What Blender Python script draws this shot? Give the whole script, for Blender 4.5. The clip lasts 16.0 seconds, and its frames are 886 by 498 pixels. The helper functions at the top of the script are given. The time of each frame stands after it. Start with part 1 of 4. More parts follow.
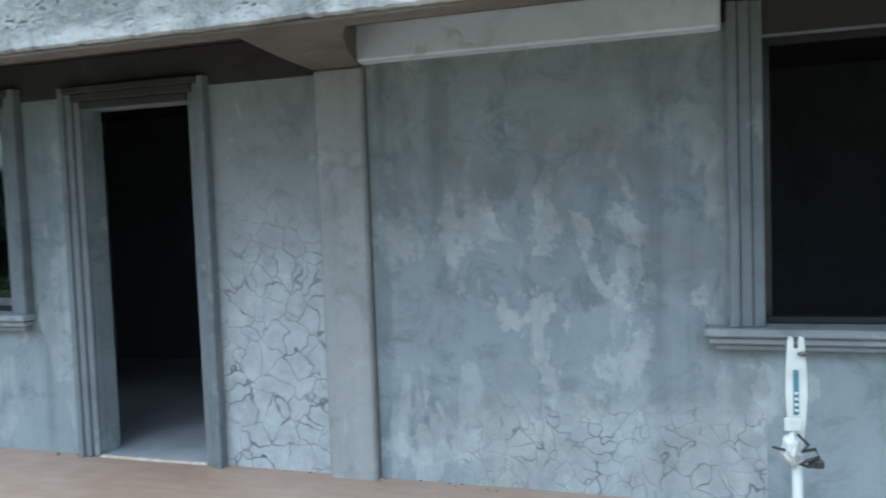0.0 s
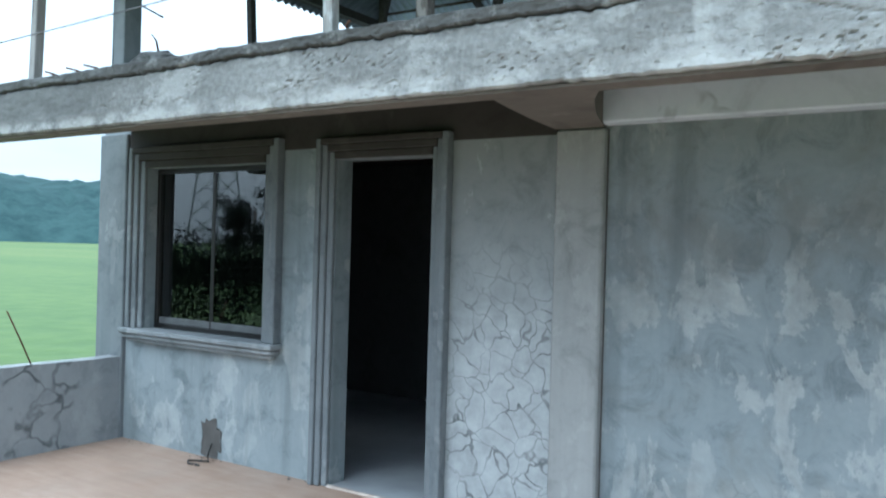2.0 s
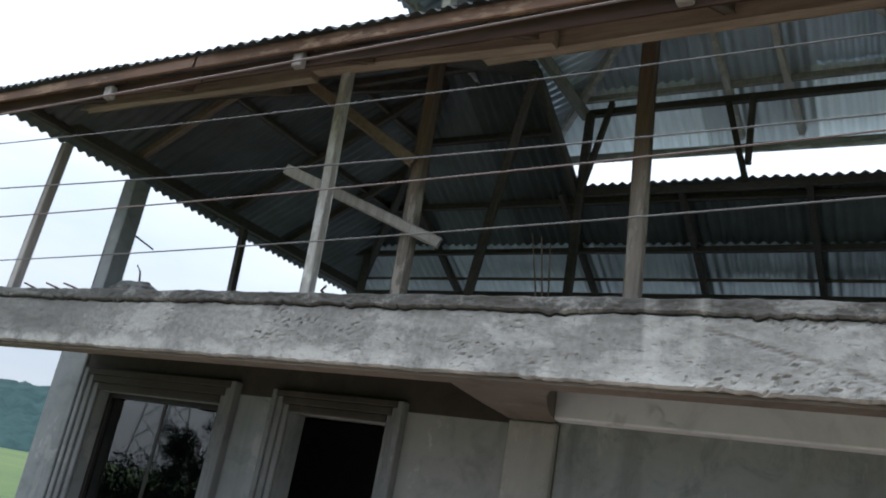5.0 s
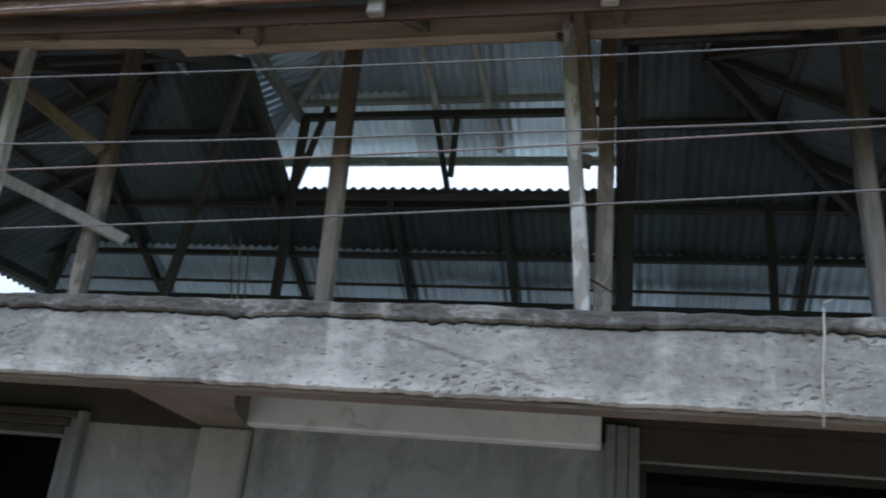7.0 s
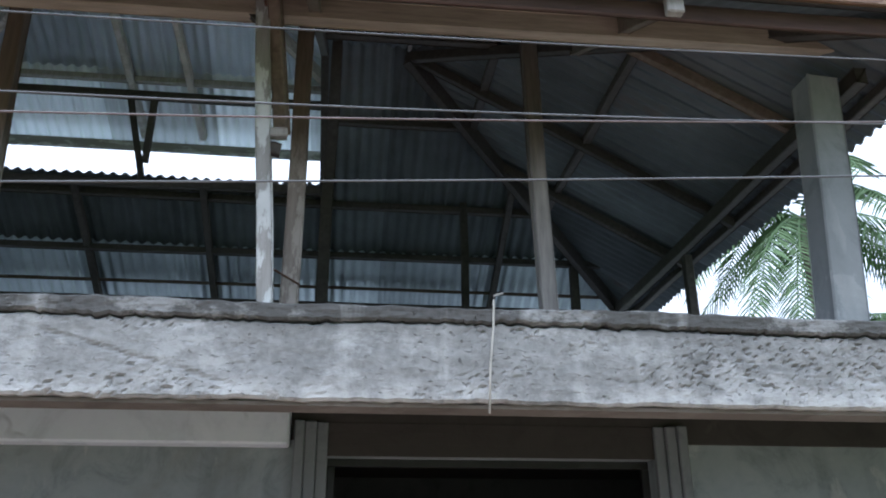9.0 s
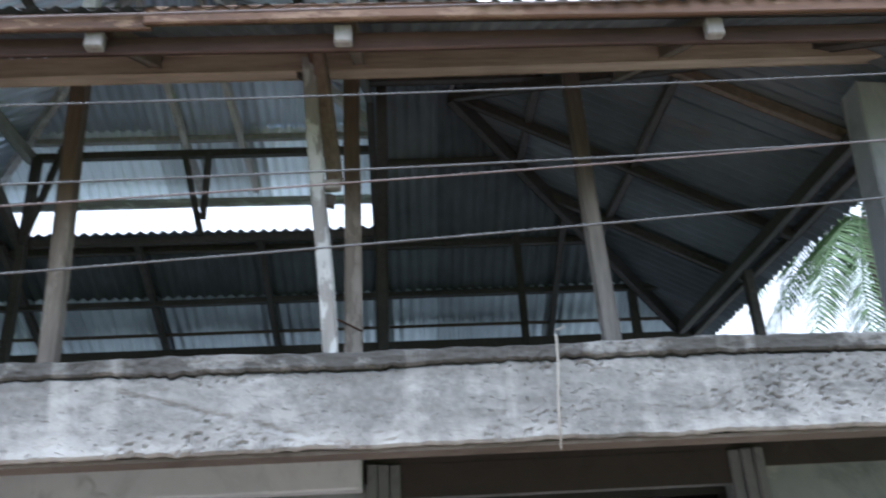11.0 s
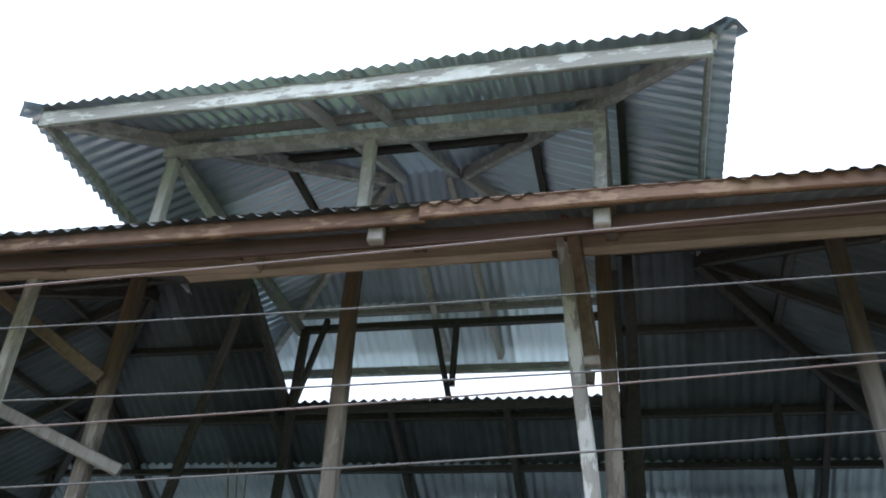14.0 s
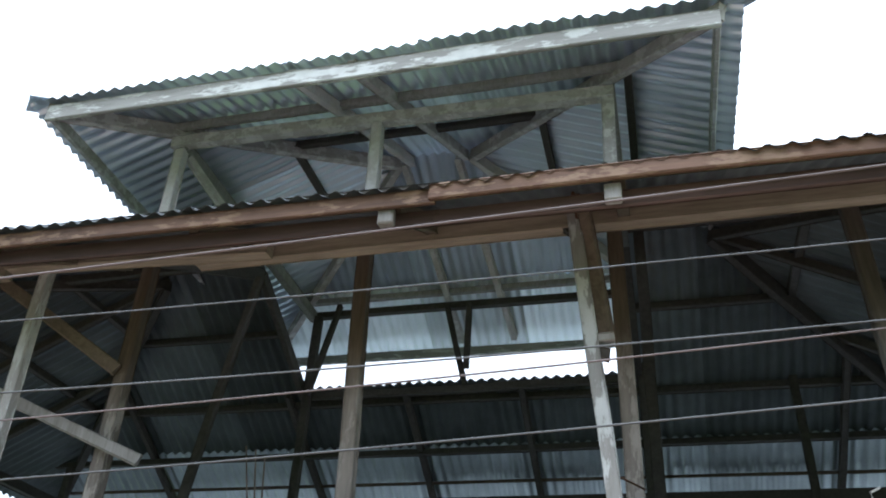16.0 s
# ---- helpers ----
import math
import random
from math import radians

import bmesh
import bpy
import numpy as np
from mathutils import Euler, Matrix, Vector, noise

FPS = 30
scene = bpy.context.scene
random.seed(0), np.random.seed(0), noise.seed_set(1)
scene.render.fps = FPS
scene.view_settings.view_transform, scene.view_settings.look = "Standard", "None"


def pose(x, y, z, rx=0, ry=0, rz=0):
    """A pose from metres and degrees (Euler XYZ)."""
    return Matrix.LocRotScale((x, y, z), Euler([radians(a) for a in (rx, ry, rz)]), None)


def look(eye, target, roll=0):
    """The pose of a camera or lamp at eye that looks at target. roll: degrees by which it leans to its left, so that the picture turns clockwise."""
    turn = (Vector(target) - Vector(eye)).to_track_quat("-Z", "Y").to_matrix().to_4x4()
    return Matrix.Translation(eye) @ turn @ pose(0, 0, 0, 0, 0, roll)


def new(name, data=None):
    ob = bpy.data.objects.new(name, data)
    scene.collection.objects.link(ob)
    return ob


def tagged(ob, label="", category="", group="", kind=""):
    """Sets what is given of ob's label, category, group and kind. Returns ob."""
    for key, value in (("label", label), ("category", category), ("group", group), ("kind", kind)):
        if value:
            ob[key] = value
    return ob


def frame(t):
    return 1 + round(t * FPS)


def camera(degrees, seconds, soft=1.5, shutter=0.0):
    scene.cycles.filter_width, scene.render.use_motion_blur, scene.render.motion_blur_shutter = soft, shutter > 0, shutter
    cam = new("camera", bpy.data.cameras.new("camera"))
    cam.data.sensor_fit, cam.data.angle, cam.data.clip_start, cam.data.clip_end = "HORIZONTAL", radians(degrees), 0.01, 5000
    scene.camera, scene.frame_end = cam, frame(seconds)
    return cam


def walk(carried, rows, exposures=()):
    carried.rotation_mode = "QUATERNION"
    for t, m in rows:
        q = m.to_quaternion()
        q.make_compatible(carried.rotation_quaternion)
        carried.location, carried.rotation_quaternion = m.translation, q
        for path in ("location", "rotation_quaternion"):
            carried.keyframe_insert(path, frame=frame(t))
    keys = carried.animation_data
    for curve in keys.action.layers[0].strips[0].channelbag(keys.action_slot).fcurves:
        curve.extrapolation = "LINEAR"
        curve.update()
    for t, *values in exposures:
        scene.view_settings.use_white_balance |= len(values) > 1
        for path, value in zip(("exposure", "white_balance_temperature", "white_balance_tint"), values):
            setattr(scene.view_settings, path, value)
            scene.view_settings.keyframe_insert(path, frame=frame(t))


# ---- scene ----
PATH = [
    (0, (2.000, -3.945, 1.444), (1.357, -2.055, 1.328), -2.1),
    (0.5, (1.963, -3.960, 1.444), (1.121, -2.149, 1.341), -1.1),
    (1, (1.939, -3.960, 1.454), (0.980, -2.209, 1.330), -0.4),
    (1.5, (1.912, -3.963, 1.466), (0.846, -2.276, 1.328), -0.0),
    (2, (1.886, -3.973, 1.503), (0.789, -2.301, 1.504), 1.6),
    (2.4, (1.871, -3.975, 1.522), (0.780, -2.306, 1.677), 1.8),
    (2.5, (1.868, -3.977, 1.525), (0.780, -2.310, 1.720), 2.7),
    (3, (1.862, -3.978, 1.546), (0.781, -2.324, 1.857), 3.6),
    (3.2, (1.857, -3.988, 1.545), (0.784, -2.341, 1.913), 4.7),
    (5.3, (1.983, -4.040, 1.561), (0.968, -2.434, 2.189), 11.0),
    (5.5, (1.991, -4.044, 1.561), (1.019, -2.416, 2.199), 10.5),
    (6, (2.017, -4.014, 1.571), (1.191, -2.322, 2.243), 8.7),
    (6.5, (2.059, -4.000, 1.581), (1.416, -2.241, 2.282), 7.8),
    (7, (2.112, -3.955, 1.585), (1.673, -2.139, 2.300), 5.8),
    (7.5, (2.140, -3.904, 1.589), (1.942, -2.055, 2.324), 3.8),
    (8, (2.187, -3.892, 1.598), (2.170, -2.037, 2.347), 3.1),
    (8.5, (2.231, -3.856, 1.600), (2.371, -2.012, 2.362), 0.4),
    (8.7, (2.237, -3.852, 1.594), (2.443, -2.007, 2.338), 0.2),
    (10.8, (2.229, -3.904, 1.628), (2.409, -2.066, 2.395), -3.4),
    (11, (2.215, -3.900, 1.623), (2.312, -2.074, 2.433), -3.1),
    (11.5, (2.163, -3.915, 1.648), (2.011, -2.128, 2.531), -1.1),
    (12, (2.140, -3.965, 1.648), (1.801, -2.264, 2.645), 0.7),
    (12.5, (2.117, -3.982, 1.655), (1.717, -2.341, 2.725), 2.3),
    (13, (2.105, -3.986, 1.662), (1.692, -2.374, 2.771), 3.1),
    (13.5, (2.105, -3.988, 1.665), (1.675, -2.391, 2.790), 3.9),
    (14, (2.101, -3.992, 1.668), (1.678, -2.398, 2.799), 4.6),
    (14.5, (2.099, -3.990, 1.674), (1.678, -2.400, 2.813), 4.2),
    (15, (2.094, -3.983, 1.676), (1.670, -2.387, 2.804), 3.8),
    (15.5, (2.090, -3.970, 1.672), (1.649, -2.357, 2.770), 3.9),
    (16, (2.094, -3.974, 1.666), (1.644, -2.364, 2.764), 3.3),
]
# stops, kelvin, tint: the film's own metering darkens as the sky comes in
EXPOSURES = [(0.0, 1.16, 5100, -1), (1.5, 1.3, 5150, -1), (2.4, 1.26, 5250, 0), (3.2, 1.12, 5600, 4), (5.5, 0.6, 5850, 10), (6.0, 0.72, 5800, 10), (7.0, 0.68, 5500, 11), (7.5, 0.8, 5450, 12),
             (8.0, 1.02, 5400, 12), (8.5, 1.06, 5400, 12), (10.8, 1.32, 5450, 13), (11.5, 0.98, 5500, 12), (12.0, 0.58, 5550, 11), (12.5, 1.04, 5650, 9), (14.5, 1.12, 5650, 9), (16.0, 1.16, 5650, 9)]
cam = camera(56.30, 16.0, soft=1.9, shutter=0.3)
walk(cam, [(t, look(e, g, r)) for t, e, g, r in PATH], EXPOSURES)

# ---- daylight: bright overcast sky, soft sun ----
SUN_EL, SUN_AZ = 60.0, 200.0
world = bpy.data.worlds.new("sky")
scene.world = world
world.use_nodes = True
wn, wl = world.node_tree.nodes, world.node_tree.links
wn.clear()
w_out = wn.new("ShaderNodeOutputWorld")
w_bg = wn.new("ShaderNodeBackground")
w_sky = wn.new("ShaderNodeTexSky")
w_sky.sky_type = "NISHITA"
w_sky.sun_disc = False
w_sky.sun_elevation, w_sky.sun_rotation = radians(SUN_EL), radians(SUN_AZ)
w_co = wn.new("ShaderNodeTexCoord")
w_noise = wn.new("ShaderNodeTexNoise")
w_noise.inputs["Scale"].default_value = 2.2
w_noise.inputs["Detail"].default_value = 6
w_map = wn.new("ShaderNodeMapping")
w_map.inputs["Scale"].default_value = (1, 1, 3.5)
w_ramp = wn.new("ShaderNodeValToRGB")
w_ramp.color_ramp.elements[0].position, w_ramp.color_ramp.elements[0].color = 0.32, (8.8, 9.4, 9.9, 1)
w_ramp.color_ramp.elements[1].position, w_ramp.color_ramp.elements[1].color = 0.68, (11.5, 11.6, 11.6, 1)
w_mix = wn.new("ShaderNodeMix")
w_mix.data_type = "RGBA"
w_mix.inputs[0].default_value = 0.88
wl.new(w_co.outputs["Generated"], w_map.inputs["Vector"])
wl.new(w_map.outputs["Vector"], w_noise.inputs["Vector"])
wl.new(w_noise.outputs["Fac"], w_ramp.inputs["Fac"])
wl.new(w_sky.outputs["Color"], w_mix.inputs[6])
wl.new(w_ramp.outputs["Color"], w_mix.inputs[7])
w_sep = wn.new("ShaderNodeSeparateXYZ")
wl.new(w_co.outputs["Generated"], w_sep.inputs[0])
w_grad = wn.new("ShaderNodeMapRange")
w_grad.inputs["From Min"].default_value, w_grad.inputs["From Max"].default_value = 0.0, 1.0
w_grad.inputs["To Min"].default_value, w_grad.inputs["To Max"].default_value = 0.5, 1.75
wl.new(w_sep.outputs["Z"], w_grad.inputs["Value"])
w_mul = wn.new("ShaderNodeMix")
w_mul.data_type, w_mul.blend_type = "RGBA", "MULTIPLY"
w_mul.inputs[0].default_value = 1.0
wl.new(w_mix.outputs[2], w_mul.inputs[6])
wl.new(w_grad.outputs["Result"], w_mul.inputs[7])
wl.new(w_mul.outputs[2], w_bg.inputs["Color"])
w_bg.inputs["Strength"].default_value = 0.085
wl.new(w_bg.outputs["Background"], w_out.inputs["Surface"])

sun = new("sun", bpy.data.lights.new("sun", "SUN"))
sun.data.energy, sun.data.angle, sun.data.color = 1.2, radians(50), (1.0, 0.96, 0.9)
sa, se = radians(SUN_AZ), radians(SUN_EL)
sun.matrix_basis = look((10 * math.sin(sa) * math.cos(se), 10 * math.cos(sa) * math.cos(se), 10 * math.sin(se)), (0, 0, 0))


# ---- materials ----
class Nodes:
    """A small builder of node materials."""

    def __init__(self, name):
        self.m = bpy.data.materials.new(name)
        self.m.use_nodes = True
        self.t = self.m.node_tree
        self.b = self.t.nodes["Principled BSDF"]
        self.co = self.add("ShaderNodeTexCoord").outputs["Object"]

    def add(self, kind):
        return self.t.nodes.new(kind)

    def link(self, a, b):
        self.t.links.new(a, b)

    def mapped(self, scale=(1, 1, 1), rot=(0, 0, 0), vec=None):
        n = self.add("ShaderNodeMapping")
        n.inputs["Scale"].default_value = scale
        n.inputs["Rotation"].default_value = rot
        self.link(vec or self.co, n.inputs["Vector"])
        return n.outputs["Vector"]

    def noise(self, scale, detail=5, vec=None, rough=0.55, distort=0.0):
        n = self.add("ShaderNodeTexNoise")
        n.inputs["Scale"].default_value = scale
        n.inputs["Detail"].default_value = detail
        n.inputs["Roughness"].default_value = rough
        n.inputs["Distortion"].default_value = distort
        self.link(vec or self.co, n.inputs["Vector"])
        return n.outputs["Fac"]

    def voronoi(self, scale, feature="F1", vec=None):
        n = self.add("ShaderNodeTexVoronoi")
        n.feature = feature
        n.inputs["Scale"].default_value = scale
        self.link(vec or self.co, n.inputs["Vector"])
        return n.outputs["Distance"]

    def ramp(self, fac, *stops):
        n = self.add("ShaderNodeValToRGB")
        e = n.color_ramp.elements
        while len(e) < len(stops):
            e.new(0.5)
        for el, (p, c) in zip(e, stops):
            el.position = p
            el.color = (*c, 1) if isinstance(c, tuple) else (c, c, c, 1)
        self.link(fac, n.inputs["Fac"])
        return n.outputs["Color"]

    def mix(self, fac, a, b, blend="MIX"):
        n = self.add("ShaderNodeMix")
        n.data_type, n.blend_type = "RGBA", blend
        for v, s in ((fac, n.inputs[0]), (a, n.inputs[6]), (b, n.inputs[7])):
            if isinstance(v, (int, float)):
                s.default_value = v if s == n.inputs[0] else (v, v, v, 1)
            elif isinstance(v, tuple):
                s.default_value = (*v, 1)
            else:
                self.link(v, s)
        return n.outputs[2]

    def math(self, op, a, b=0.0):
        n = self.add("ShaderNodeMath")
        n.operation = op
        n.use_clamp = op in ("ADD", "MULTIPLY", "SUBTRACT")
        for v, s in ((a, n.inputs[0]), (b, n.inputs[1])):
            if isinstance(v, (int, float)):
                s.default_value = v
            else:
                self.link(v, s)
        return n.outputs[0]

    def axis(self, which, lo, hi):
        """0 to 1 while the object's coordinate goes from lo to hi."""
        s = self.add("ShaderNodeSeparateXYZ")
        self.link(self.co, s.inputs[0])
        n = self.add("ShaderNodeMapRange")
        n.interpolation_type = "SMOOTHSTEP"
        n.inputs["From Min"].default_value, n.inputs["From Max"].default_value = lo, hi
        self.link(s.outputs[which], n.inputs["Value"])
        return n.outputs["Result"]

    def random(self):
        return self.add("ShaderNodeObjectInfo").outputs["Random"]

    def finish(self, color, rough=0.8, metal=0.0, bump=None, strength=0.3, distance=0.01):
        for v, key in ((color, "Base Color"), (rough, "Roughness"), (metal, "Metallic")):
            if isinstance(v, tuple):
                self.b.inputs[key].default_value = (*v, 1)
            elif isinstance(v, (int, float)):
                self.b.inputs[key].default_value = v
            else:
                self.link(v, self.b.inputs[key])
        if bump is not None:
            n = self.add("ShaderNodeBump")
            n.inputs["Strength"].default_value = strength
            n.inputs["Distance"].default_value = distance
            self.link(bump, n.inputs["Height"])
            self.link(n.outputs["Normal"], self.b.inputs["Normal"])
        return self.m


def plaster(name, dark, light, patch, patch_amount=0.55, cracks=None, streaks=0.0, broken=0.0, veil_amount=0.5, ink=0.6, rise=None, tint=None):
    """Cement render: cloudy grey, pale patches where the skim coat stayed, fine crazing inside the boxed zone."""
    n = Nodes(name)
    cloud = n.noise(1.1, 7, rough=0.66, distort=0.3)
    fine = n.noise(34, 6)
    col = n.ramp(cloud, (0.3, dark), (0.7, light))
    col = n.mix(0.16, col, n.ramp(fine, (0.3, tuple(c * 0.7 for c in dark)), (0.75, light)))
    mid = n.noise(4.5, 7, rough=0.7, distort=0.8)
    col = n.mix(0.45, col, n.ramp(mid, (0.32, tuple(c * 0.8 for c in dark)), (0.5, light), (0.72, tuple(c * 1.12 for c in light))))
    blotch = n.noise(3.0, 10, rough=0.66, distort=0.25, vec=n.mapped((1, 1, 0.7)))
    pm = n.ramp(blotch, (patch_amount, 0.0), (patch_amount + 0.022, 0.75), (patch_amount + 0.1, 1.0))
    drip = n.noise(4.2, 6, rough=0.6, vec=n.mapped((1, 1, 0.28)))
    dm = n.ramp(drip, (patch_amount + 0.045, 0.0), (patch_amount + 0.065, 0.8), (patch_amount + 0.12, 1.0))
    veil = n.ramp(n.noise(9, 6, rough=0.7), (0.35, 0.35), (0.7, 1.0))
    if rise:
        low = n.math("MULTIPLY", n.axis("Z", rise[1], rise[0]), 0.78)
        pm = n.math("MULTIPLY", pm, n.math("ADD", low, 0.22))
    pm = n.math("MULTIPLY", n.math("ADD", pm, n.math("MULTIPLY", dm, 0.6)), veil)
    col = n.mix(n.math("MULTIPLY", pm, 0.72), col, patch)
    if tint:
        tm = n.ramp(n.noise(1.7, 6, rough=0.65, distort=0.6), (0.46, 0.0), (0.66, 1.0))
        col = n.mix(n.math("MULTIPLY", tm, 0.6), col, tint)
    if streaks:
        st = n.noise(5.0, 4, vec=n.mapped((1, 1, 0.06)))
        col = n.mix(n.math("MULTIPLY", n.ramp(st, (0.52, 0.0), (0.7, 1.0)), streaks), col, tuple(c * 0.55 for c in dark))
    bump = n.math("ADD", n.math("MULTIPLY", mid, 0.3), n.math("ADD", n.math("MULTIPLY", fine, 0.12), n.math("MULTIPLY", pm, 0.2)))
    if cracks:
        scale, zone = cracks
        wn_ = n.add("ShaderNodeTexNoise")
        wn_.inputs["Scale"].default_value = 5.0
        n.link(n.co, wn_.inputs["Vector"])
        warp = n.mix(0.2, n.co, wn_.outputs["Color"])
        v = n.voronoi(scale, "DISTANCE_TO_EDGE", warp)
        thick = n.math("MULTIPLY", n.noise(7.0, 3), 0.06)
        line = n.ramp(n.math("SUBTRACT", v, n.math("SUBTRACT", thick, 0.02)), (0.0, 1.0), (0.03, 0.0))
        if broken:
            line = n.math("MULTIPLY", line, n.ramp(n.noise(2.4, 3), (broken, 0.0), (broken + 0.06, 1.0)))
        mask = None
        for which, lo, hi in zone:
            a = n.axis(which, lo, hi)
            mask = a if mask is None else n.math("MULTIPLY", mask, a)
        mask = n.ramp(n.math("MULTIPLY", mask, n.math("ADD", n.noise(2.2, 3), 0.25)), (0.2, 0.0), (0.6, 1.0))
        crack = n.math("MULTIPLY", line, mask)
        col = n.mix(n.math("MULTIPLY", n.math("MULTIPLY", mask, veil), veil_amount), col, patch)
        col = n.mix(n.math("MULTIPLY", crack, n.ramp(n.noise(6, 4), (0.35, ink * 0.25), (0.65, ink))), col, tuple(c * 0.4 for c in dark))
        bump = n.math("SUBTRACT", bump, crack)
    return n.finish(col, 0.88, bump=bump, strength=0.5, distance=0.008)


M = {}
M["render"] = plaster("cement_render", (0.12, 0.145, 0.157), (0.265, 0.293, 0.305), (0.42, 0.432, 0.425), 0.558, streaks=0.35)
M["render_main"] = plaster("large_panel_render", (0.105, 0.128, 0.142), (0.275, 0.305, 0.32), (0.47, 0.475, 0.46), 0.545, streaks=0.35,
                           cracks=(14.0, (("Z", 0.72, 0.16), ("X", 0.4, 1.1))), broken=0.36, veil_amount=0.5, ink=0.75, rise=(1.3, 1.95), tint=(0.165, 0.165, 0.155))
M["render_crazed"] = plaster("crazed_cement_render", (0.16, 0.172, 0.179), (0.265, 0.275, 0.28), (0.46, 0.48, 0.485), 0.62,
                             cracks=(9.5, (("Z", 2.0, 0.8), ("X", -1.0, -0.4))), veil_amount=0.72, ink=0.95)
M["render_pale"] = plaster("pale_cement_render", (0.25, 0.27, 0.285), (0.36, 0.38, 0.395), (0.43, 0.44, 0.44), 0.5)
M["render_ledge"] = plaster("cracked_pale_render", (0.4, 0.445, 0.505), (0.57, 0.62, 0.685), (0.64, 0.675, 0.72), 0.5,
                            cracks=(4.0, (("Z", -5, -4),)), broken=0.52, ink=0.55)
M["render_side"] = plaster("cracked_cement_render", (0.17, 0.18, 0.19), (0.26, 0.27, 0.28), (0.33, 0.34, 0.34), 0.52,
                           cracks=(3.2, (("Y", -0.1, -0.3),)), broken=0.47, ink=0.9)
M["render_plain"] = plaster("plain_cement_render", (0.15, 0.163, 0.172), (0.25, 0.263, 0.272), (0.34, 0.348, 0.35), 0.575, streaks=0.3)
M["render_pilaster"] = plaster("beige_cement_render", (0.2, 0.203, 0.203), (0.31, 0.31, 0.305), (0.37, 0.37, 0.36), 0.55, streaks=0.25)
M["casing"] = plaster("bluish_cement_moulding", (0.095, 0.106, 0.115), (0.18, 0.194, 0.203), (0.29, 0.3, 0.305), 0.575, streaks=0.3)
# cement in a darkened copy, its colour carrying the rooms' lack of light
M["render_inner"] = plaster("darkened_indoor_render", (0.05, 0.052, 0.055), (0.09, 0.093, 0.096), (0.12, 0.12, 0.12), 0.62)


def rough_concrete(name, dark, light):
    """Board-marked, pitted and weathered slab edge, dark with lichen along its top."""
    n = Nodes(name)
    cloud = n.noise(1.25, 8, rough=0.68, distort=0.3)
    fine = n.noise(38, 6)
    col = n.ramp(cloud, (0.3, dark), (0.72, light))
    col = n.mix(0.4, col, n.ramp(fine, (0.3, tuple(c * 0.55 for c in dark)), (0.75, light)))
    wide = n.mapped((0.6, 1.0, 1.5))
    spots = n.voronoi(24, "F1", wide)
    pit = n.ramp(n.math("ADD", spots, n.math("MULTIPLY", n.noise(60, 5, rough=0.7), 0.35)), (0.26, 1.0), (0.36, 0.0))
    zone = n.ramp(n.noise(1.9, 8, rough=0.72), (0.4, 0.15), (0.62, 1.0))
    pit = n.math("MULTIPLY", n.math("MULTIPLY", pit, zone), 0.5)
    rubble = n.ramp(n.noise(62, 8, vec=n.mapped((0.6, 1.0, 1.3)), rough=0.72), (0.345, 1.0), (0.4, 0.0))
    pit = n.math("ADD", pit, n.math("MULTIPLY", n.math("MULTIPLY", rubble, zone), 0.9))
    col = n.mix(n.math("MULTIPLY", pit, 0.55), col, (0.07, 0.068, 0.065))
    stain = n.ramp(n.noise(1.3, 6, rough=0.7, vec=n.mapped((1, 1, 1.4))), (0.53, 0.0), (0.68, 1.0))
    col = n.mix(n.math("MULTIPLY", stain, 0.45), col, (0.12, 0.117, 0.112))
    lichen = n.math("MULTIPLY", n.ramp(n.noise(3.2, 8, rough=0.72, vec=n.mapped((0.45, 1, 1.6))), (0.45, 0.0), (0.54, 1.0)), n.axis("Z", 2.33, 2.42))
    col = n.mix(n.math("MULTIPLY", lichen, 0.85), col, (0.075, 0.074, 0.07))
    lime = n.ramp(n.noise(4.0, 5, vec=n.mapped((1, 1, 0.12))), (0.6, 0.0), (0.72, 1.0))
    col = n.mix(n.math("MULTIPLY", lime, 0.5), col, (0.62, 0.62, 0.6))
    skim = n.ramp(n.noise(3.3, 9, rough=0.72, vec=n.mapped((0.8, 1, 1.2))), (0.52, 0.0), (0.58, 1.0))
    col = n.mix(n.math("MULTIPLY", skim, 0.38), col, (0.52, 0.52, 0.51))
    end = n.math("MULTIPLY", n.axis("X", -2.0, -2.55), n.ramp(n.noise(2.4, 7, rough=0.7), (0.3, 0.4), (0.46, 1.0)))
    col = n.mix(n.math("MULTIPLY", end, 0.8), col, (0.085, 0.085, 0.083))
    foot = n.math("MULTIPLY", n.axis("Z", 2.235, 2.16), n.ramp(n.noise(5, 6, rough=0.7), (0.42, 0.0), (0.56, 1.0)))
    col = n.mix(n.math("MULTIPLY", foot, 0.55), col, (0.56, 0.555, 0.54))
    trowel = n.noise(9, 5, vec=n.mapped((0.8, 1, 2.2), (0, radians(14), 0)), rough=0.75)
    col = n.mix(0.18, col, n.ramp(trowel, (0.34, dark), (0.62, light)))
    bump = n.math("SUBTRACT", n.math("ADD", n.math("ADD", n.math("MULTIPLY", fine, 0.3), n.math("MULTIPLY", trowel, 0.5)), n.math("MULTIPLY", cloud, 0.4)), n.math("MULTIPLY", pit, 0.6))
    return n.finish(col, 0.92, bump=bump, strength=0.9, distance=0.014)


M["slab"] = rough_concrete("weathered_concrete", (0.12, 0.121, 0.118), (0.35, 0.348, 0.34))
M["slab_top"] = rough_concrete("dark_broken_mortar", (0.035, 0.034, 0.033), (0.14, 0.138, 0.134))


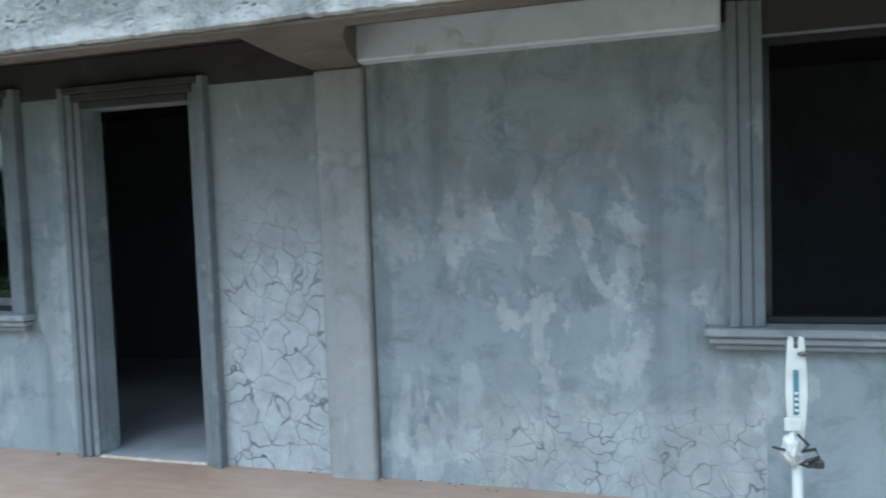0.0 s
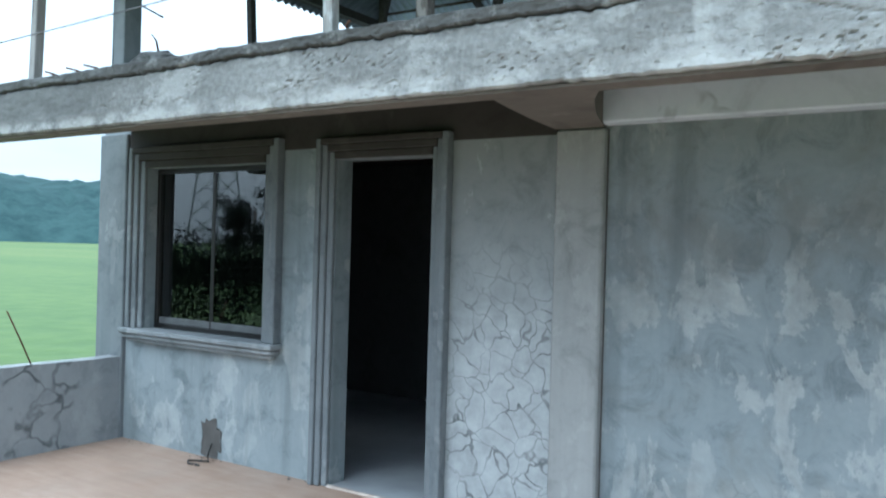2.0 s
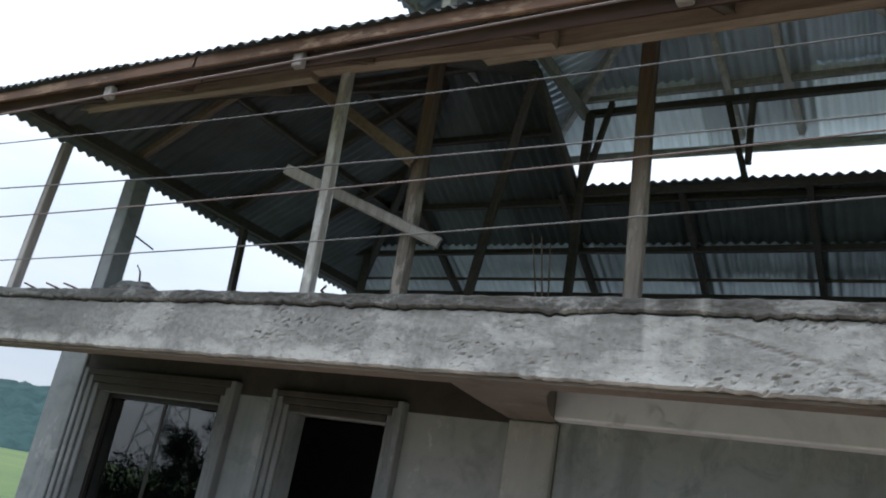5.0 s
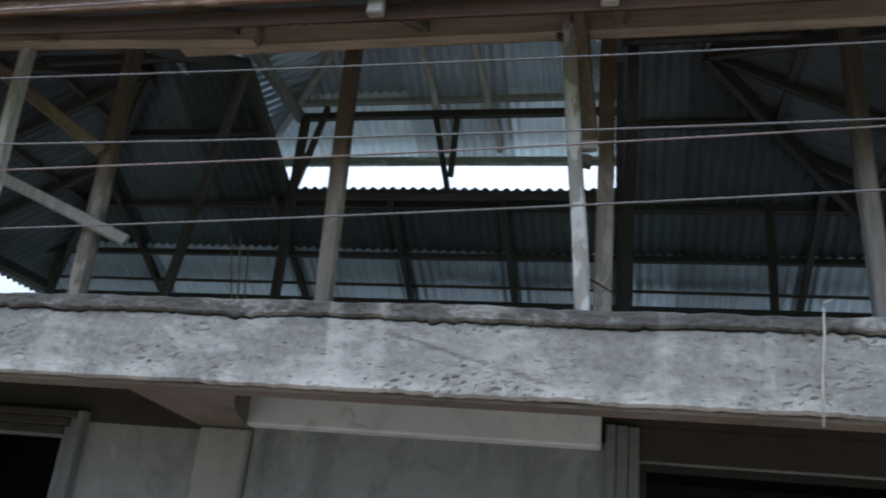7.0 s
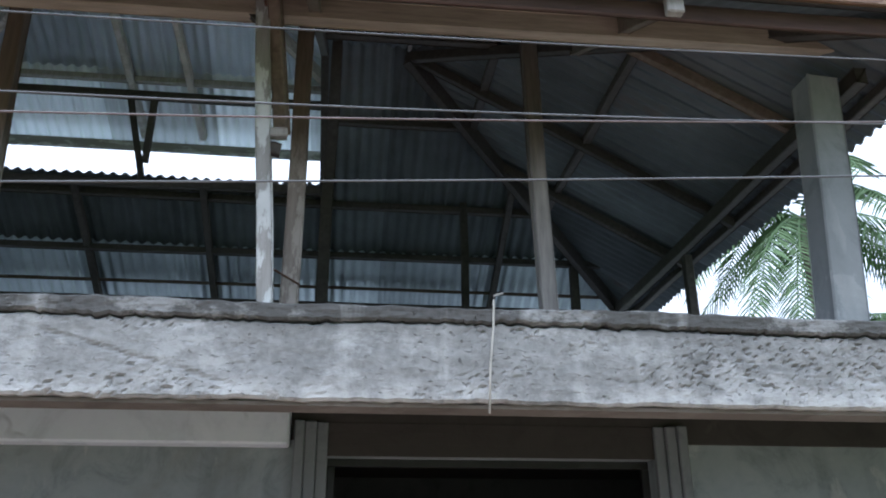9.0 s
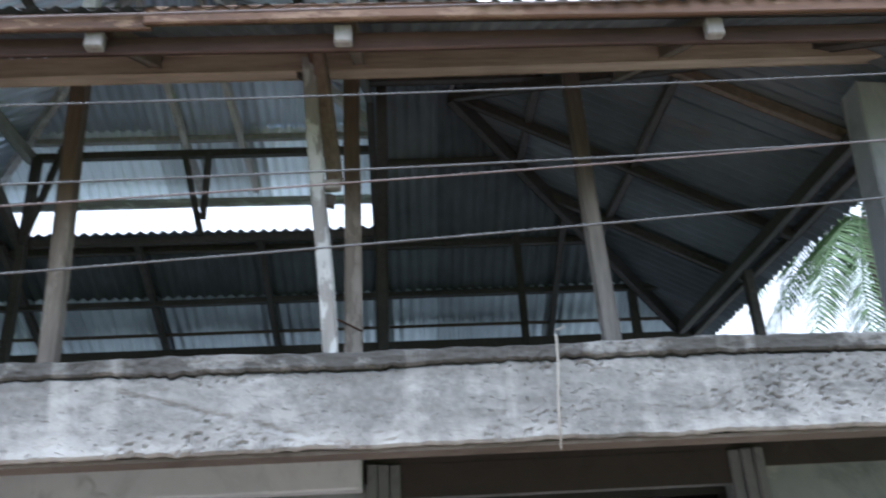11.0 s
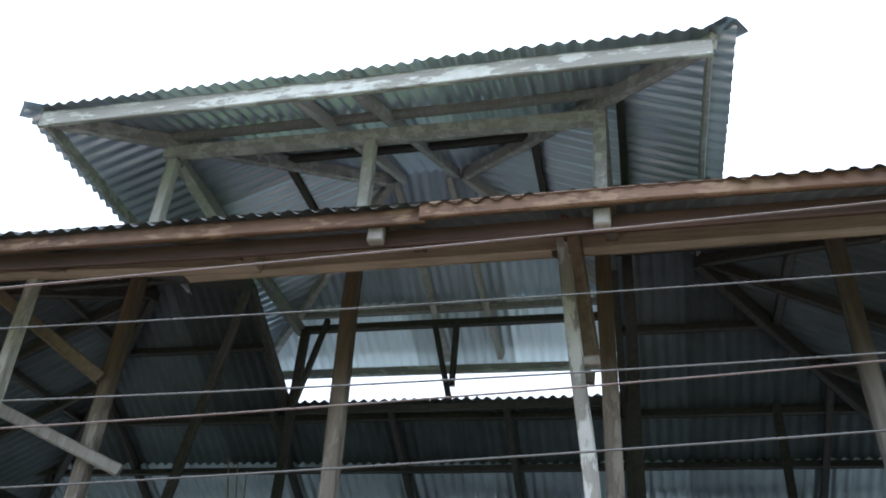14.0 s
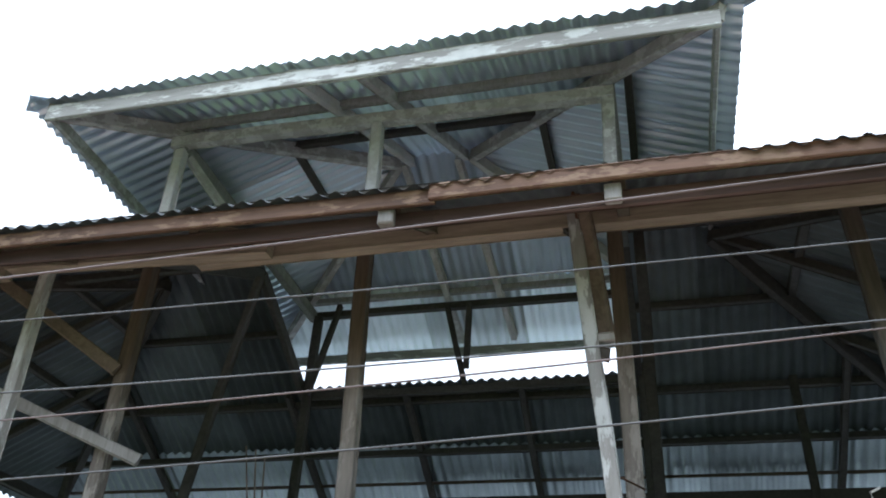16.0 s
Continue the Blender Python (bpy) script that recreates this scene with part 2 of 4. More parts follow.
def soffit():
    n = Nodes("stained_shaded_concrete")
    # form stains, their browns deepened for the shade under the slab
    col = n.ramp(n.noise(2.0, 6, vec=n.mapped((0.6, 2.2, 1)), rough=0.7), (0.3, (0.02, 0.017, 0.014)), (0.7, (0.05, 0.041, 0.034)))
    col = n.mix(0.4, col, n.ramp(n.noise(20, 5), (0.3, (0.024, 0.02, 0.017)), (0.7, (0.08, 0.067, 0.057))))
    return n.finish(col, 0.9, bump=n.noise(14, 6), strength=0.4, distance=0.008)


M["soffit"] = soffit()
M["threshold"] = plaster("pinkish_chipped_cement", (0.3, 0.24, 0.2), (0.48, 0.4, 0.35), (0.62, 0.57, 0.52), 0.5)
# stained brown, set darker to carry the slab's shade; casing heads share it
M["lintel"] = plaster("brown_stained_shaded_concrete", (0.021, 0.018, 0.016), (0.046, 0.04, 0.036), (0.07, 0.062, 0.055), 0.6)
M["lip"] = plaster("tan_stained_concrete", (0.085, 0.073, 0.06), (0.165, 0.145, 0.124), (0.22, 0.2, 0.18), 0.56)


def timber_mat(name, dark, light, paint=None, cover=0.5, rough=0.82, run=(1, 1, 1), upper_shaded=None):
    """Weathered sawn wood; with paint: peeling remains of a coat over it."""
    n = Nodes(name)
    grain = n.noise(7, 6, vec=n.mapped(tuple(5 * r for r in run)), rough=0.7)
    cloud = n.noise(1.7, 4)
    col = n.ramp(n.math("ADD", n.math("MULTIPLY", grain, 0.6), n.math("MULTIPLY", cloud, 0.4)), (0.34, dark), (0.66, light))
    rnd = n.ramp(n.random(), (0.0, 0.78), (1.0, 1.18))
    col = n.mix(1.0, col, rnd, "MULTIPLY")
    bump = grain
    if paint:
        flake = n.ramp(n.noise(11, 7, rough=0.7, vec=n.mapped(tuple(0.25 + 0.75 * r for r in run))), (cover, 1.0), (cover + 0.04, 0.0))
        col = n.mix(flake, col, n.ramp(n.noise(14, 4), (0.3, tuple(c * 0.8 for c in paint)), (0.7, paint)))
        bump = n.math("ADD", n.math("MULTIPLY", grain, 0.4), n.math("MULTIPLY", flake, 0.4))
    if upper_shaded:
        # rain has greyed the lower length; the darker brown above carries the eave's shade
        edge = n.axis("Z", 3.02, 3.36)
        eave_shade = n.math("MULTIPLY", edge, n.ramp(n.noise(5, 5, vec=n.mapped((2, 2, 0.3))), (0.2, 0.75), (0.6, 1.0)))
        col = n.mix(eave_shade, col, n.ramp(grain, (0.3, tuple(c * 0.5 for c in upper_shaded)), (0.7, upper_shaded)))
    return n.finish(col, rough, bump=bump, strength=0.45, distance=0.004)


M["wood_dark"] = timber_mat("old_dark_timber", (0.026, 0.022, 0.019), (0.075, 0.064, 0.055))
M["wood_brown"] = timber_mat("weathered_brown_timber", (0.085, 0.063, 0.047), (0.2, 0.155, 0.118))
M["wood_rust"] = timber_mat("reddish_brown_board", (0.055, 0.031, 0.024), (0.17, 0.096, 0.062), (0.23, 0.15, 0.1), 0.42, run=(0.12, 1.3, 1.3))
M["wood_grey"] = timber_mat("weathered_grey_timber", (0.165, 0.152, 0.142), (0.36, 0.345, 0.335), run=(1.3, 1.3, 0.12))
M["wood_slope"] = timber_mat("grey_and_brown_timber", (0.165, 0.152, 0.142), (0.36, 0.33, 0.315), run=(1.3, 1.3, 0.12), upper_shaded=(0.09, 0.07, 0.058))
M["wood_white"] = timber_mat("peeling_white_timber", (0.22, 0.21, 0.2), (0.39, 0.38, 0.365), (0.53, 0.54, 0.54), 0.47, run=(1.3, 1.3, 0.12))
M["wood_post"] = timber_mat("brown_grey_timber", (0.13, 0.108, 0.093), (0.29, 0.25, 0.22), (0.33, 0.295, 0.265), 0.44, run=(1.3, 1.3, 0.12), upper_shaded=(0.115, 0.078, 0.055))
M["wood_tan"] = timber_mat("weathered_tan_timber", (0.19, 0.15, 0.112), (0.42, 0.35, 0.275), run=(0.12, 1.3, 1.3))
M["wood_maroon"] = timber_mat("dark_maroon_board", (0.04, 0.024, 0.022), (0.1, 0.058, 0.05), run=(0.12, 1.3, 1.3))
M["wood_fascia"] = timber_mat("worn_white_painted_board", (0.26, 0.255, 0.245), (0.43, 0.42, 0.405), (0.6, 0.61, 0.605), 0.45, run=(0.12, 1.3, 1.3))
M["wood_whitish"] = timber_mat("faded_painted_timber", (0.33, 0.305, 0.295), (0.51, 0.475, 0.46), (0.55, 0.53, 0.525), 0.46)


def sheet_mat(name, dark, light, rust, metal=0.75, gloss=(0.52, 0.75)):
    n = Nodes(name)
    cloud = n.noise(1.4, 6, rough=0.65)
    col = n.ramp(cloud, (0.3, dark), (0.7, light))
    rnd = n.ramp(n.random(), (0.0, 0.62), (1.0, 1.15))
    col = n.mix(1.0, col, rnd, "MULTIPLY")
    rz = n.ramp(n.noise(2.3, 7, rough=0.7), (0.6, 0.0), (0.72, 1.0))
    col = n.mix(n.math("MULTIPLY", rz, rust), col, (0.16, 0.07, 0.035))
    rough = n.ramp(n.noise(6, 4), (0.3, gloss[0]), (0.7, gloss[1]))
    return n.finish(col, rough, metal, bump=n.noise(3, 3), strength=0.15, distance=0.01)


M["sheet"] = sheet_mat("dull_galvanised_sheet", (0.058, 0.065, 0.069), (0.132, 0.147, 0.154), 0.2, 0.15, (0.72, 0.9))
# two lower-course sheets, coloured paler for the daylight on the overhangs
M["sheet_eave_lit"] = sheet_mat("daylit_grey_sheet", (0.34, 0.385, 0.395), (0.58, 0.64, 0.655), 0.12, 0.65, (0.35, 0.5))
M["sheet_cup_lit"] = sheet_mat("daylit_bright_sheet", (0.72, 0.77, 0.81), (0.84, 0.88, 0.92), 0.02, 0.4, (0.32, 0.5))
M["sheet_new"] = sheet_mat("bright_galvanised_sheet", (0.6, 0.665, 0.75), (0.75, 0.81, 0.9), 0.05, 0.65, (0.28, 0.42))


def plain(name, color, rough=0.5, metal=0.0, bumpscale=30):
    n = Nodes(name)
    c = n.ramp(n.noise(bumpscale * 0.3, 5), (0.3, tuple(x * 0.75 for x in color)), (0.7, tuple(min(1, x * 1.15) for x in color)))
    return n.finish(c, rough, metal, bump=n.noise(bumpscale, 4), strength=0.12, distance=0.003)


M["rebar"] = plain("rusty_steel", (0.1, 0.05, 0.03), 0.8, 0.4, 60)
M["cable"] = plain("grey_cable_sheath", (0.085, 0.085, 0.088), 0.6)
M["cable_pink"] = plain("faded_red_cable_sheath", (0.13, 0.098, 0.094), 0.6)
M["cable_white"] = plain("dirty_white_cable", (0.42, 0.4, 0.36), 0.6)
M["rail"] = plain("grey_anodised_aluminium", (0.16, 0.16, 0.165), 0.45, 0.5)
M["alu"] = plain("dark_anodised_aluminium", (0.035, 0.033, 0.032), 0.4, 0.6)
M["white_plastic"] = plain("white_plastic", (0.47, 0.475, 0.45), 0.45)
M["black_rubber"] = plain("black_cord", (0.02, 0.02, 0.02), 0.6)
M["blue_label"] = plain("blue_printed_label", (0.06, 0.15, 0.19), 0.5)
M["pvc"] = plain("grey_debris", (0.085, 0.08, 0.075), 0.9, 0.0, 22)
M["galv"] = plain("galvanised_angle_steel", (0.3, 0.31, 0.32), 0.5, 0.6)


def floor_mat():
    """Wood-look ceramic tile with a satin glaze."""
    n = Nodes("tan_wood_look_tile")
    grain = n.noise(3.0, 7, vec=n.mapped((0.7, 6, 1)), rough=0.65, distort=0.6)
    col = n.ramp(grain, (0.3, (0.275, 0.185, 0.134)), (0.7, (0.355, 0.252, 0.193)))
    dirt = n.ramp(n.noise(2.2, 7, rough=0.7), (0.5, 0.0), (0.75, 1.0))
    col = n.mix(n.math("MULTIPLY", dirt, 0.3), col, (0.32, 0.262, 0.215))
    return n.finish(col, n.ramp(n.noise(4, 5), (0.3, 0.32), (0.7, 0.55)), bump=grain, strength=0.08, distance=0.003)


M["tile"] = floor_mat()
M["indoor_tile"] = plain("grey_indoor_floor", (0.3, 0.31, 0.325), 0.45, 0.0, 8)


def field_mat():
    n = Nodes("rice_field_green")
    big = n.noise(0.03, 5, vec=n.mapped((0.4, 1.6, 1)))
    fine = n.noise(1.5, 6)
    col = n.ramp(big, (0.35, (0.045, 0.092, 0.02)), (0.52, (0.085, 0.135, 0.03)), (0.7, (0.14, 0.165, 0.048)))
    col = n.mix(0.4, col, n.ramp(fine, (0.3, (0.032, 0.072, 0.018)), (0.7, (0.12, 0.165, 0.045))))
    return n.finish(col, 0.9, bump=fine, strength=0.5, distance=0.1)


M["field"] = field_mat()


def foliage_mat(name, dark, light, scale=3.0):
    n = Nodes(name)
    col = n.ramp(n.noise(scale, 6, rough=0.7), (0.3, dark), (0.7, light))
    isl = n.add("ShaderNodeNewGeometry").outputs["Random Per Island"]
    col = n.mix(1.0, col, n.ramp(isl, (0.0, 0.65), (1.0, 1.25)), "MULTIPLY")
    n.b.inputs["Specular IOR Level"].default_value = 0.12
    return n.finish(col, 0.95, bump=n.noise(scale * 4, 4), strength=0.3, distance=0.05)


M["hill"] = foliage_mat("distant_woods", (0.011, 0.03, 0.033), (0.04, 0.074, 0.072), 0.06)
M["leaf"] = foliage_mat("dark_leaves", (0.004, 0.008, 0.004), (0.009, 0.014, 0.008))
M["palm_leaf"] = foliage_mat("palm_green", (0.06, 0.1, 0.05), (0.14, 0.2, 0.1))
M["bark"] = plain("grey_bark", (0.12, 0.1, 0.08), 0.9, 0, 12)


def glass_mat():
    n = Nodes("dark_tinted_glass")
    n.b.inputs["Transmission Weight"].default_value = 1.0
    n.b.inputs["IOR"].default_value = 1.9
    return n.finish((0.1, 0.11, 0.11), 0.015)


M["glass"] = glass_mat()


# ---- builders ----
def mesh_of(name, bm, material, smooth=False):
    me = bpy.data.meshes.new(name)
    bmesh.ops.recalc_face_normals(bm, faces=bm.faces[:])
    bm.to_mesh(me)
    bm.free()
    me.materials.append(M[material])
    if smooth:
        for p in me.polygons:
            p.use_smooth = True
    return me


def part(name, bm, material, parent, label="", smooth=False):
    ob = new(name, mesh_of(name, bm, material, smooth))
    ob.parent = parent
    if label:
        tagged(ob, label)
    return ob


def thing(name, label, category, group="", kind="", at=(0, 0, 0)):
    ob = new(name)
    ob.location = at
    ob.empty_display_size = 0.1
    return tagged(ob, label, category, group, kind)


def single(name, bm, material, label, category, group="", kind="", smooth=False):
    return tagged(new(name, mesh_of(name, bm, material, smooth)), label, category, group, kind)


def add_box(bm, x0, x1, y0, y1, z0, z1, bevel=0.0):
    vs = [bm.verts.new((x, y, z)) for x in (x0, x1) for y in (y0, y1) for z in (z0, z1)]
    fs = [bm.faces.new([vs[i] for i in q]) for q in
          ((0, 1, 3, 2), (4, 6, 7, 5), (0, 4, 5, 1), (2, 3, 7, 6), (0, 2, 6, 4), (1, 5, 7, 3))]
    if bevel:
        es = list({e for f in fs for e in f.edges})
        bmesh.ops.bevel(bm, geom=es, offset=bevel, segments=1, affect="EDGES")
    return bm


def box(x0, x1, y0, y1, z0, z1, bevel=0.006):
    return add_box(bmesh.new(), x0, x1, y0, y1, z0, z1, bevel)


rng = random.Random(7)


def add_stick(bm, p, q, w, h, bevel=0.005, bow=0.0):
    """A sawn member from p to q: w across, h deep, standing on its narrow side as far as it can; a slight bow and uneven edges."""
    p, q = Vector(p), Vector(q)
    d = (q - p).normalized()
    up = Vector((0, 0, 1)) if abs(d.z) < 0.95 else Vector((0, 1, 0))
    side = d.cross(up).normalized()
    up = side.cross(d).normalized()
    n = 5 if (q - p).length > 1.2 else 3
    rings = []
    for i in range(n):
        f = i / (n - 1)
        c = p.lerp(q, f) + (side * rng.uniform(-1, 1) + up * rng.uniform(-1, 1)) * (0.004 if 0 < i < n - 1 else 0) + up * bow * math.sin(f * math.pi)
        b = bevel
        ring = []
        for sx, sy in ((-1, -1), (1, -1), (1, 1), (-1, 1)):
            for kx, ky in (((w / 2 - b, h / 2), (w / 2, h / 2 - b)) if sx * sy > 0 else ((w / 2, h / 2 - b), (w / 2 - b, h / 2))):
                j = rng.uniform(-0.0015, 0.0015)
                ring.append(bm.verts.new(c + side * (sx * kx + j) + up * (sy * ky + j)))
        rings.append(ring)
    for a, b2 in zip(rings, rings[1:]):
        for k in range(8):
            bm.faces.new((a[k], a[(k + 1) % 8], b2[(k + 1) % 8], b2[k]))
    bm.faces.new(rings[0][::-1])
    bm.faces.new(rings[-1])
    return bm


def stick(p, q, w, h, bow=0.0):
    return add_stick(bmesh.new(), p, q, w, h, bow=bow)


def add_tube(bm, pts, r, sides=8, taper=1.0):
    pts = [Vector(p) for p in pts]
    rings = []
    for i, c in enumerate(pts):
        d = (pts[min(i + 1, len(pts) - 1)] - pts[max(i - 1, 0)]).normalized()
        up = Vector((0, 0, 1)) if abs(d.z) < 0.9 else Vector((0, 1, 0))
        s = d.cross(up).normalized()
        u = s.cross(d)
        rr = r * (1 + (taper - 1) * i / max(1, len(pts) - 1))
        rings.append([bm.verts.new(c + (s * math.cos(2 * math.pi * k / sides) + u * math.sin(2 * math.pi * k / sides)) * rr) for k in range(sides)])
    for a, b in zip(rings, rings[1:]):
        for k in range(sides):
            bm.faces.new((a[k], a[(k + 1) % sides], b[(k + 1) % sides], b[k]))
    bm.faces.new(rings[0][::-1])
    bm.faces.new(rings[-1])
    return bm


def tube(pts, r, sides=8, taper=1.0):
    return add_tube(bmesh.new(), pts, r, sides, taper)


def rough_bar(x0, x1, y0, y1, z0, z1, step=0.06, amp=0.012, seed=0.0, top_amp=0.0):
    """A concrete bar along x with chipped, wavering arrises."""
    bm = bmesh.new()
    n = max(2, int((x1 - x0) / step))
    m = 5
    rings = []
    for i in range(n + 1):
        x = x0 + (x1 - x0) * i / n
        def w(k, a=amp, f=3.0):
            return a * noise.noise((x * f, k * 5.3 + seed, 0)) + a * 0.7 * noise.noise((x * f * 4.3, k * 7.1 + seed, 3)) + a * 0.6 * noise.noise((x * f * 13, k * 3.1 + seed, 6))
        tz = top_amp * noise.noise((x * 1.7, 9.1 + seed, 0))
        prof = []
        for k in range(m + 1):
            z = z0 + (z1 - z0) * k / m
            chip = 0.016 if k in (0, m) else 0.0
            prof.append((y0 + chip + w(k), z + (w(k + 20) if k == 0 else 0) + (tz + w(k + 30) if k == m else 0)))
        prof.append((y0 + (y1 - y0) * 0.5, z1 + tz + w(41)))
        prof.append((y1, z1 + tz * 0.5))
        prof.append((y1, z0 + 0.0))
        rings.append([bm.verts.new((x, y, z)) for y, z in prof])
    k = len(rings[0])
    for a, b in zip(rings, rings[1:]):
        for j in range(k):
            bm.faces.new((a[j], a[(j + 1) % k], b[(j + 1) % k], b[j]))
    bm.faces.new(rings[0])
    bm.faces.new(rings[-1][::-1])
    return bm


# ---- ground and distance ----
GROUND_Z = -0.45
bm = bmesh.new()
for ring, (r0, r1) in enumerate(((0, 12), (12, 40), (40, 130), (130, 500), (500, 2500))):
    seg = 48
    if ring == 0:
        c = bm.verts.new((0, 0, GROUND_Z))
        prev = [bm.verts.new((r1 * math.cos(2 * math.pi * i / seg), r1 * math.sin(2 * math.pi * i / seg), GROUND_Z)) for i in range(seg)]
        for i in range(seg):
            bm.faces.new((c, prev[i], prev[(i + 1) % seg]))
    else:
        cur = [bm.verts.new((r1 * math.cos(2 * math.pi * i / seg), r1 * math.sin(2 * math.pi * i / seg), GROUND_Z)) for i in range(seg)]
        for i in range(seg):
            bm.faces.new((prev[i], cur[i], cur[(i + 1) % seg], prev[(i + 1) % seg]))
        prev = cur
single("ground", bm, "field", "flat green rice fields reaching to the hills", "field", kind="structure")


def hill_ridge():
    """A long wooded ridge on the horizon."""
    bm = bmesh.new()
    rows, cols = 14, 260
    grid = []
    for j in range(rows):
        f = j / (rows - 1)
        line = []
        for i in range(cols):
            a = radians(70 + 132 * i / (cols - 1))
            r = 420 + 260 * f
            top = 46 + 14 * noise.noise((a * 3.1, 0.3, 0)) + 7 * noise.noise((a * 11, 2, 0))
            top *= min(1.0, (cols - 1 - i) / 40)
            z = GROUND_Z - 1 + top * math.sin(min(1.0, f * 1.15) * math.pi / 2) ** 0.8
            z += 4.5 * noise.noise((a * 60, f * 9, 4)) + 3.6 * noise.noise((a * 150, f * 21, 8)) * (f > 0)
            line.append(bm.verts.new((r * math.cos(a), r * math.sin(a), z if f else GROUND_Z - 1)))
        grid.append(line)
    for a, b in zip(grid, grid[1:]):
        for i in range(cols - 1):
            bm.faces.new((a[i], a[i + 1], b[i + 1], b[i]))
    return bm


single("backdrop_hills", hill_ridge(), "hill", "low wooded hills on the horizon", "hills", kind="structure", smooth=True)

# unseen pale ground, added to throw light up under the back eave
single("pavement_back", box(-6, 10, 2.96, 10, GROUND_Z - 0.2, GROUND_Z + 0.05, 0.01), "render_pale", "added pale slab bouncing daylight under the back eave", "yard", kind="structure")

# ---- terrace floor and low side wall ----
FLOOR_X0, FLOOR_X1, FLOOR_Y0, FLOOR_Y1 = -3.75, 6.6, -6.6, 0.0
single("floor", box(FLOOR_X0, FLOOR_X1, FLOOR_Y0, FLOOR_Y1, GROUND_Z - 0.05, 0.0, 0), "tile", "smooth tan wood-look terrace floor", "floor", kind="structure")

# side parapet, running out from the corner of the house
side = thing("parapet", "low cracked cement-rendered side wall", "wall", kind="structure")
bm = rough_bar(-6.6, 0.0, -0.07, 0.07, -0.4, 0.62, 0.12, 0.006, 3.0, 0.01)
bmesh.ops.rotate(bm, verts=bm.verts, cent=(0, 0, 0), matrix=Matrix.Rotation(radians(90), 3, "Z"))
bmesh.ops.translate(bm, verts=bm.verts, vec=(-3.68, 0, 0))
part("wall_body", bm, "render_side", side)

# ---- front wall of the house ----
HX0, HX1, HZ = -3.92, 6.5, 2.34
DOOR = (-1.53, -0.79, 0.0, 2.05)
WIN1 = (-3.38, -2.13, 0.85, 2.05)
WIN2 = (2.17, 3.7, 0.83, 2.12)
T = 0.15
wall = thing("wall_front", "patchy grey cement-rendered house wall", "wall", kind="structure")
part("wall_panel", box(HX0, WIN1[0], 0, T, GROUND_Z, HZ, 0), "render", wall)
part("wall_panel", box(WIN1[0], WIN1[1], 0, T, GROUND_Z, WIN1[2], 0), "render", wall)
part("wall_panel", box(WIN1[0], WIN1[1], 0, T, WIN1[3], HZ, 0), "render", wall)
part("wall_panel", box(WIN1[1], DOOR[0], 0, T, GROUND_Z, HZ, 0), "render", wall)
part("wall_panel", box(DOOR[0], DOOR[1], 0, T, DOOR[3], HZ, 0), "render", wall)
part("wall_panel", box(DOOR[1], 0.0, 0, T, GROUND_Z, HZ, 0), "render_crazed", wall)
part("wall_panel", box(0.0, WIN2[0], 0, T, GROUND_Z, HZ, 0), "render_main", wall)
# thin dark strip laid on as the pilaster's shadow line
part("open_joint", box(0.2655, 0.273, -0.004, -0.0005, 0.01, 2.14, 0), "pvc", wall, "dark strip for the shadow line beside the pilaster")
part("wall_panel", box(WIN2[0], WIN2[1], 0, T, GROUND_Z, WIN2[2], 0), "render", wall)
part("wall_panel", box(WIN2[0], WIN2[1], 0, T, WIN2[3], HZ, 0), "render", wall)
part("wall_panel", box(WIN2[1], HX1, 0, T, GROUND_Z, HZ, 0), "render", wall)
part("lintel_beam", box(-3.598, -0.002, -0.007, 0.1, 2.125, HZ - 0.002, 0.003), "lintel", wall, "unplastered form-stained concrete beam, brown deepened for shade")
part("lintel_beam", box(2.002, HX1 - 0.01, -0.007, 0.1, 2.19, HZ - 0.002, 0.003), "lintel", wall, "unplastered form-stained concrete beam, brown deepened for shade")
part("corner_post", box(HX0 - 0.01, -3.6, -0.035, T + 0.01, GROUND_Z, HZ - 0.02, 0.008), "casing", wall)
part("pilaster", box(0.0, 0.265, -0.055, T - 0.01, GROUND_Z, 2.14, 0.01), "render_pilaster", wall)
bm = box(0.262, 2.0, -0.125, -0.002, 2.152, 2.335, 0.009)
part("ledge_beam", bm, "render_ledge", wall)

# rooms behind, closed and unlit; the gloom is put into their walls' colour
room = thing("wall_rooms", "bare indoor cement walls, coloured dark for the unlit rooms", "wall", kind="structure")
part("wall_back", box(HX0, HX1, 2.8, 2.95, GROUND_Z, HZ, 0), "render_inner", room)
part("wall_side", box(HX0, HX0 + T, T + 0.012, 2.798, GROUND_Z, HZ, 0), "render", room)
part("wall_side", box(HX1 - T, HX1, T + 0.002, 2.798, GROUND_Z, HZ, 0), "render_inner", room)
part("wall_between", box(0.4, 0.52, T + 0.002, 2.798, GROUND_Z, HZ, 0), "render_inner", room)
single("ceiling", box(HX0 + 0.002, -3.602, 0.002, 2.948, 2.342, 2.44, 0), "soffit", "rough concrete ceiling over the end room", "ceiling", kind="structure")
single("floor_indoor", box(HX0 + T + 0.002, HX1 - T - 0.002, 0.002, 2.796, GROUND_Z, 0.004, 0), "indoor_tile",
       "bare grey indoor floor", "floor", kind="structure")


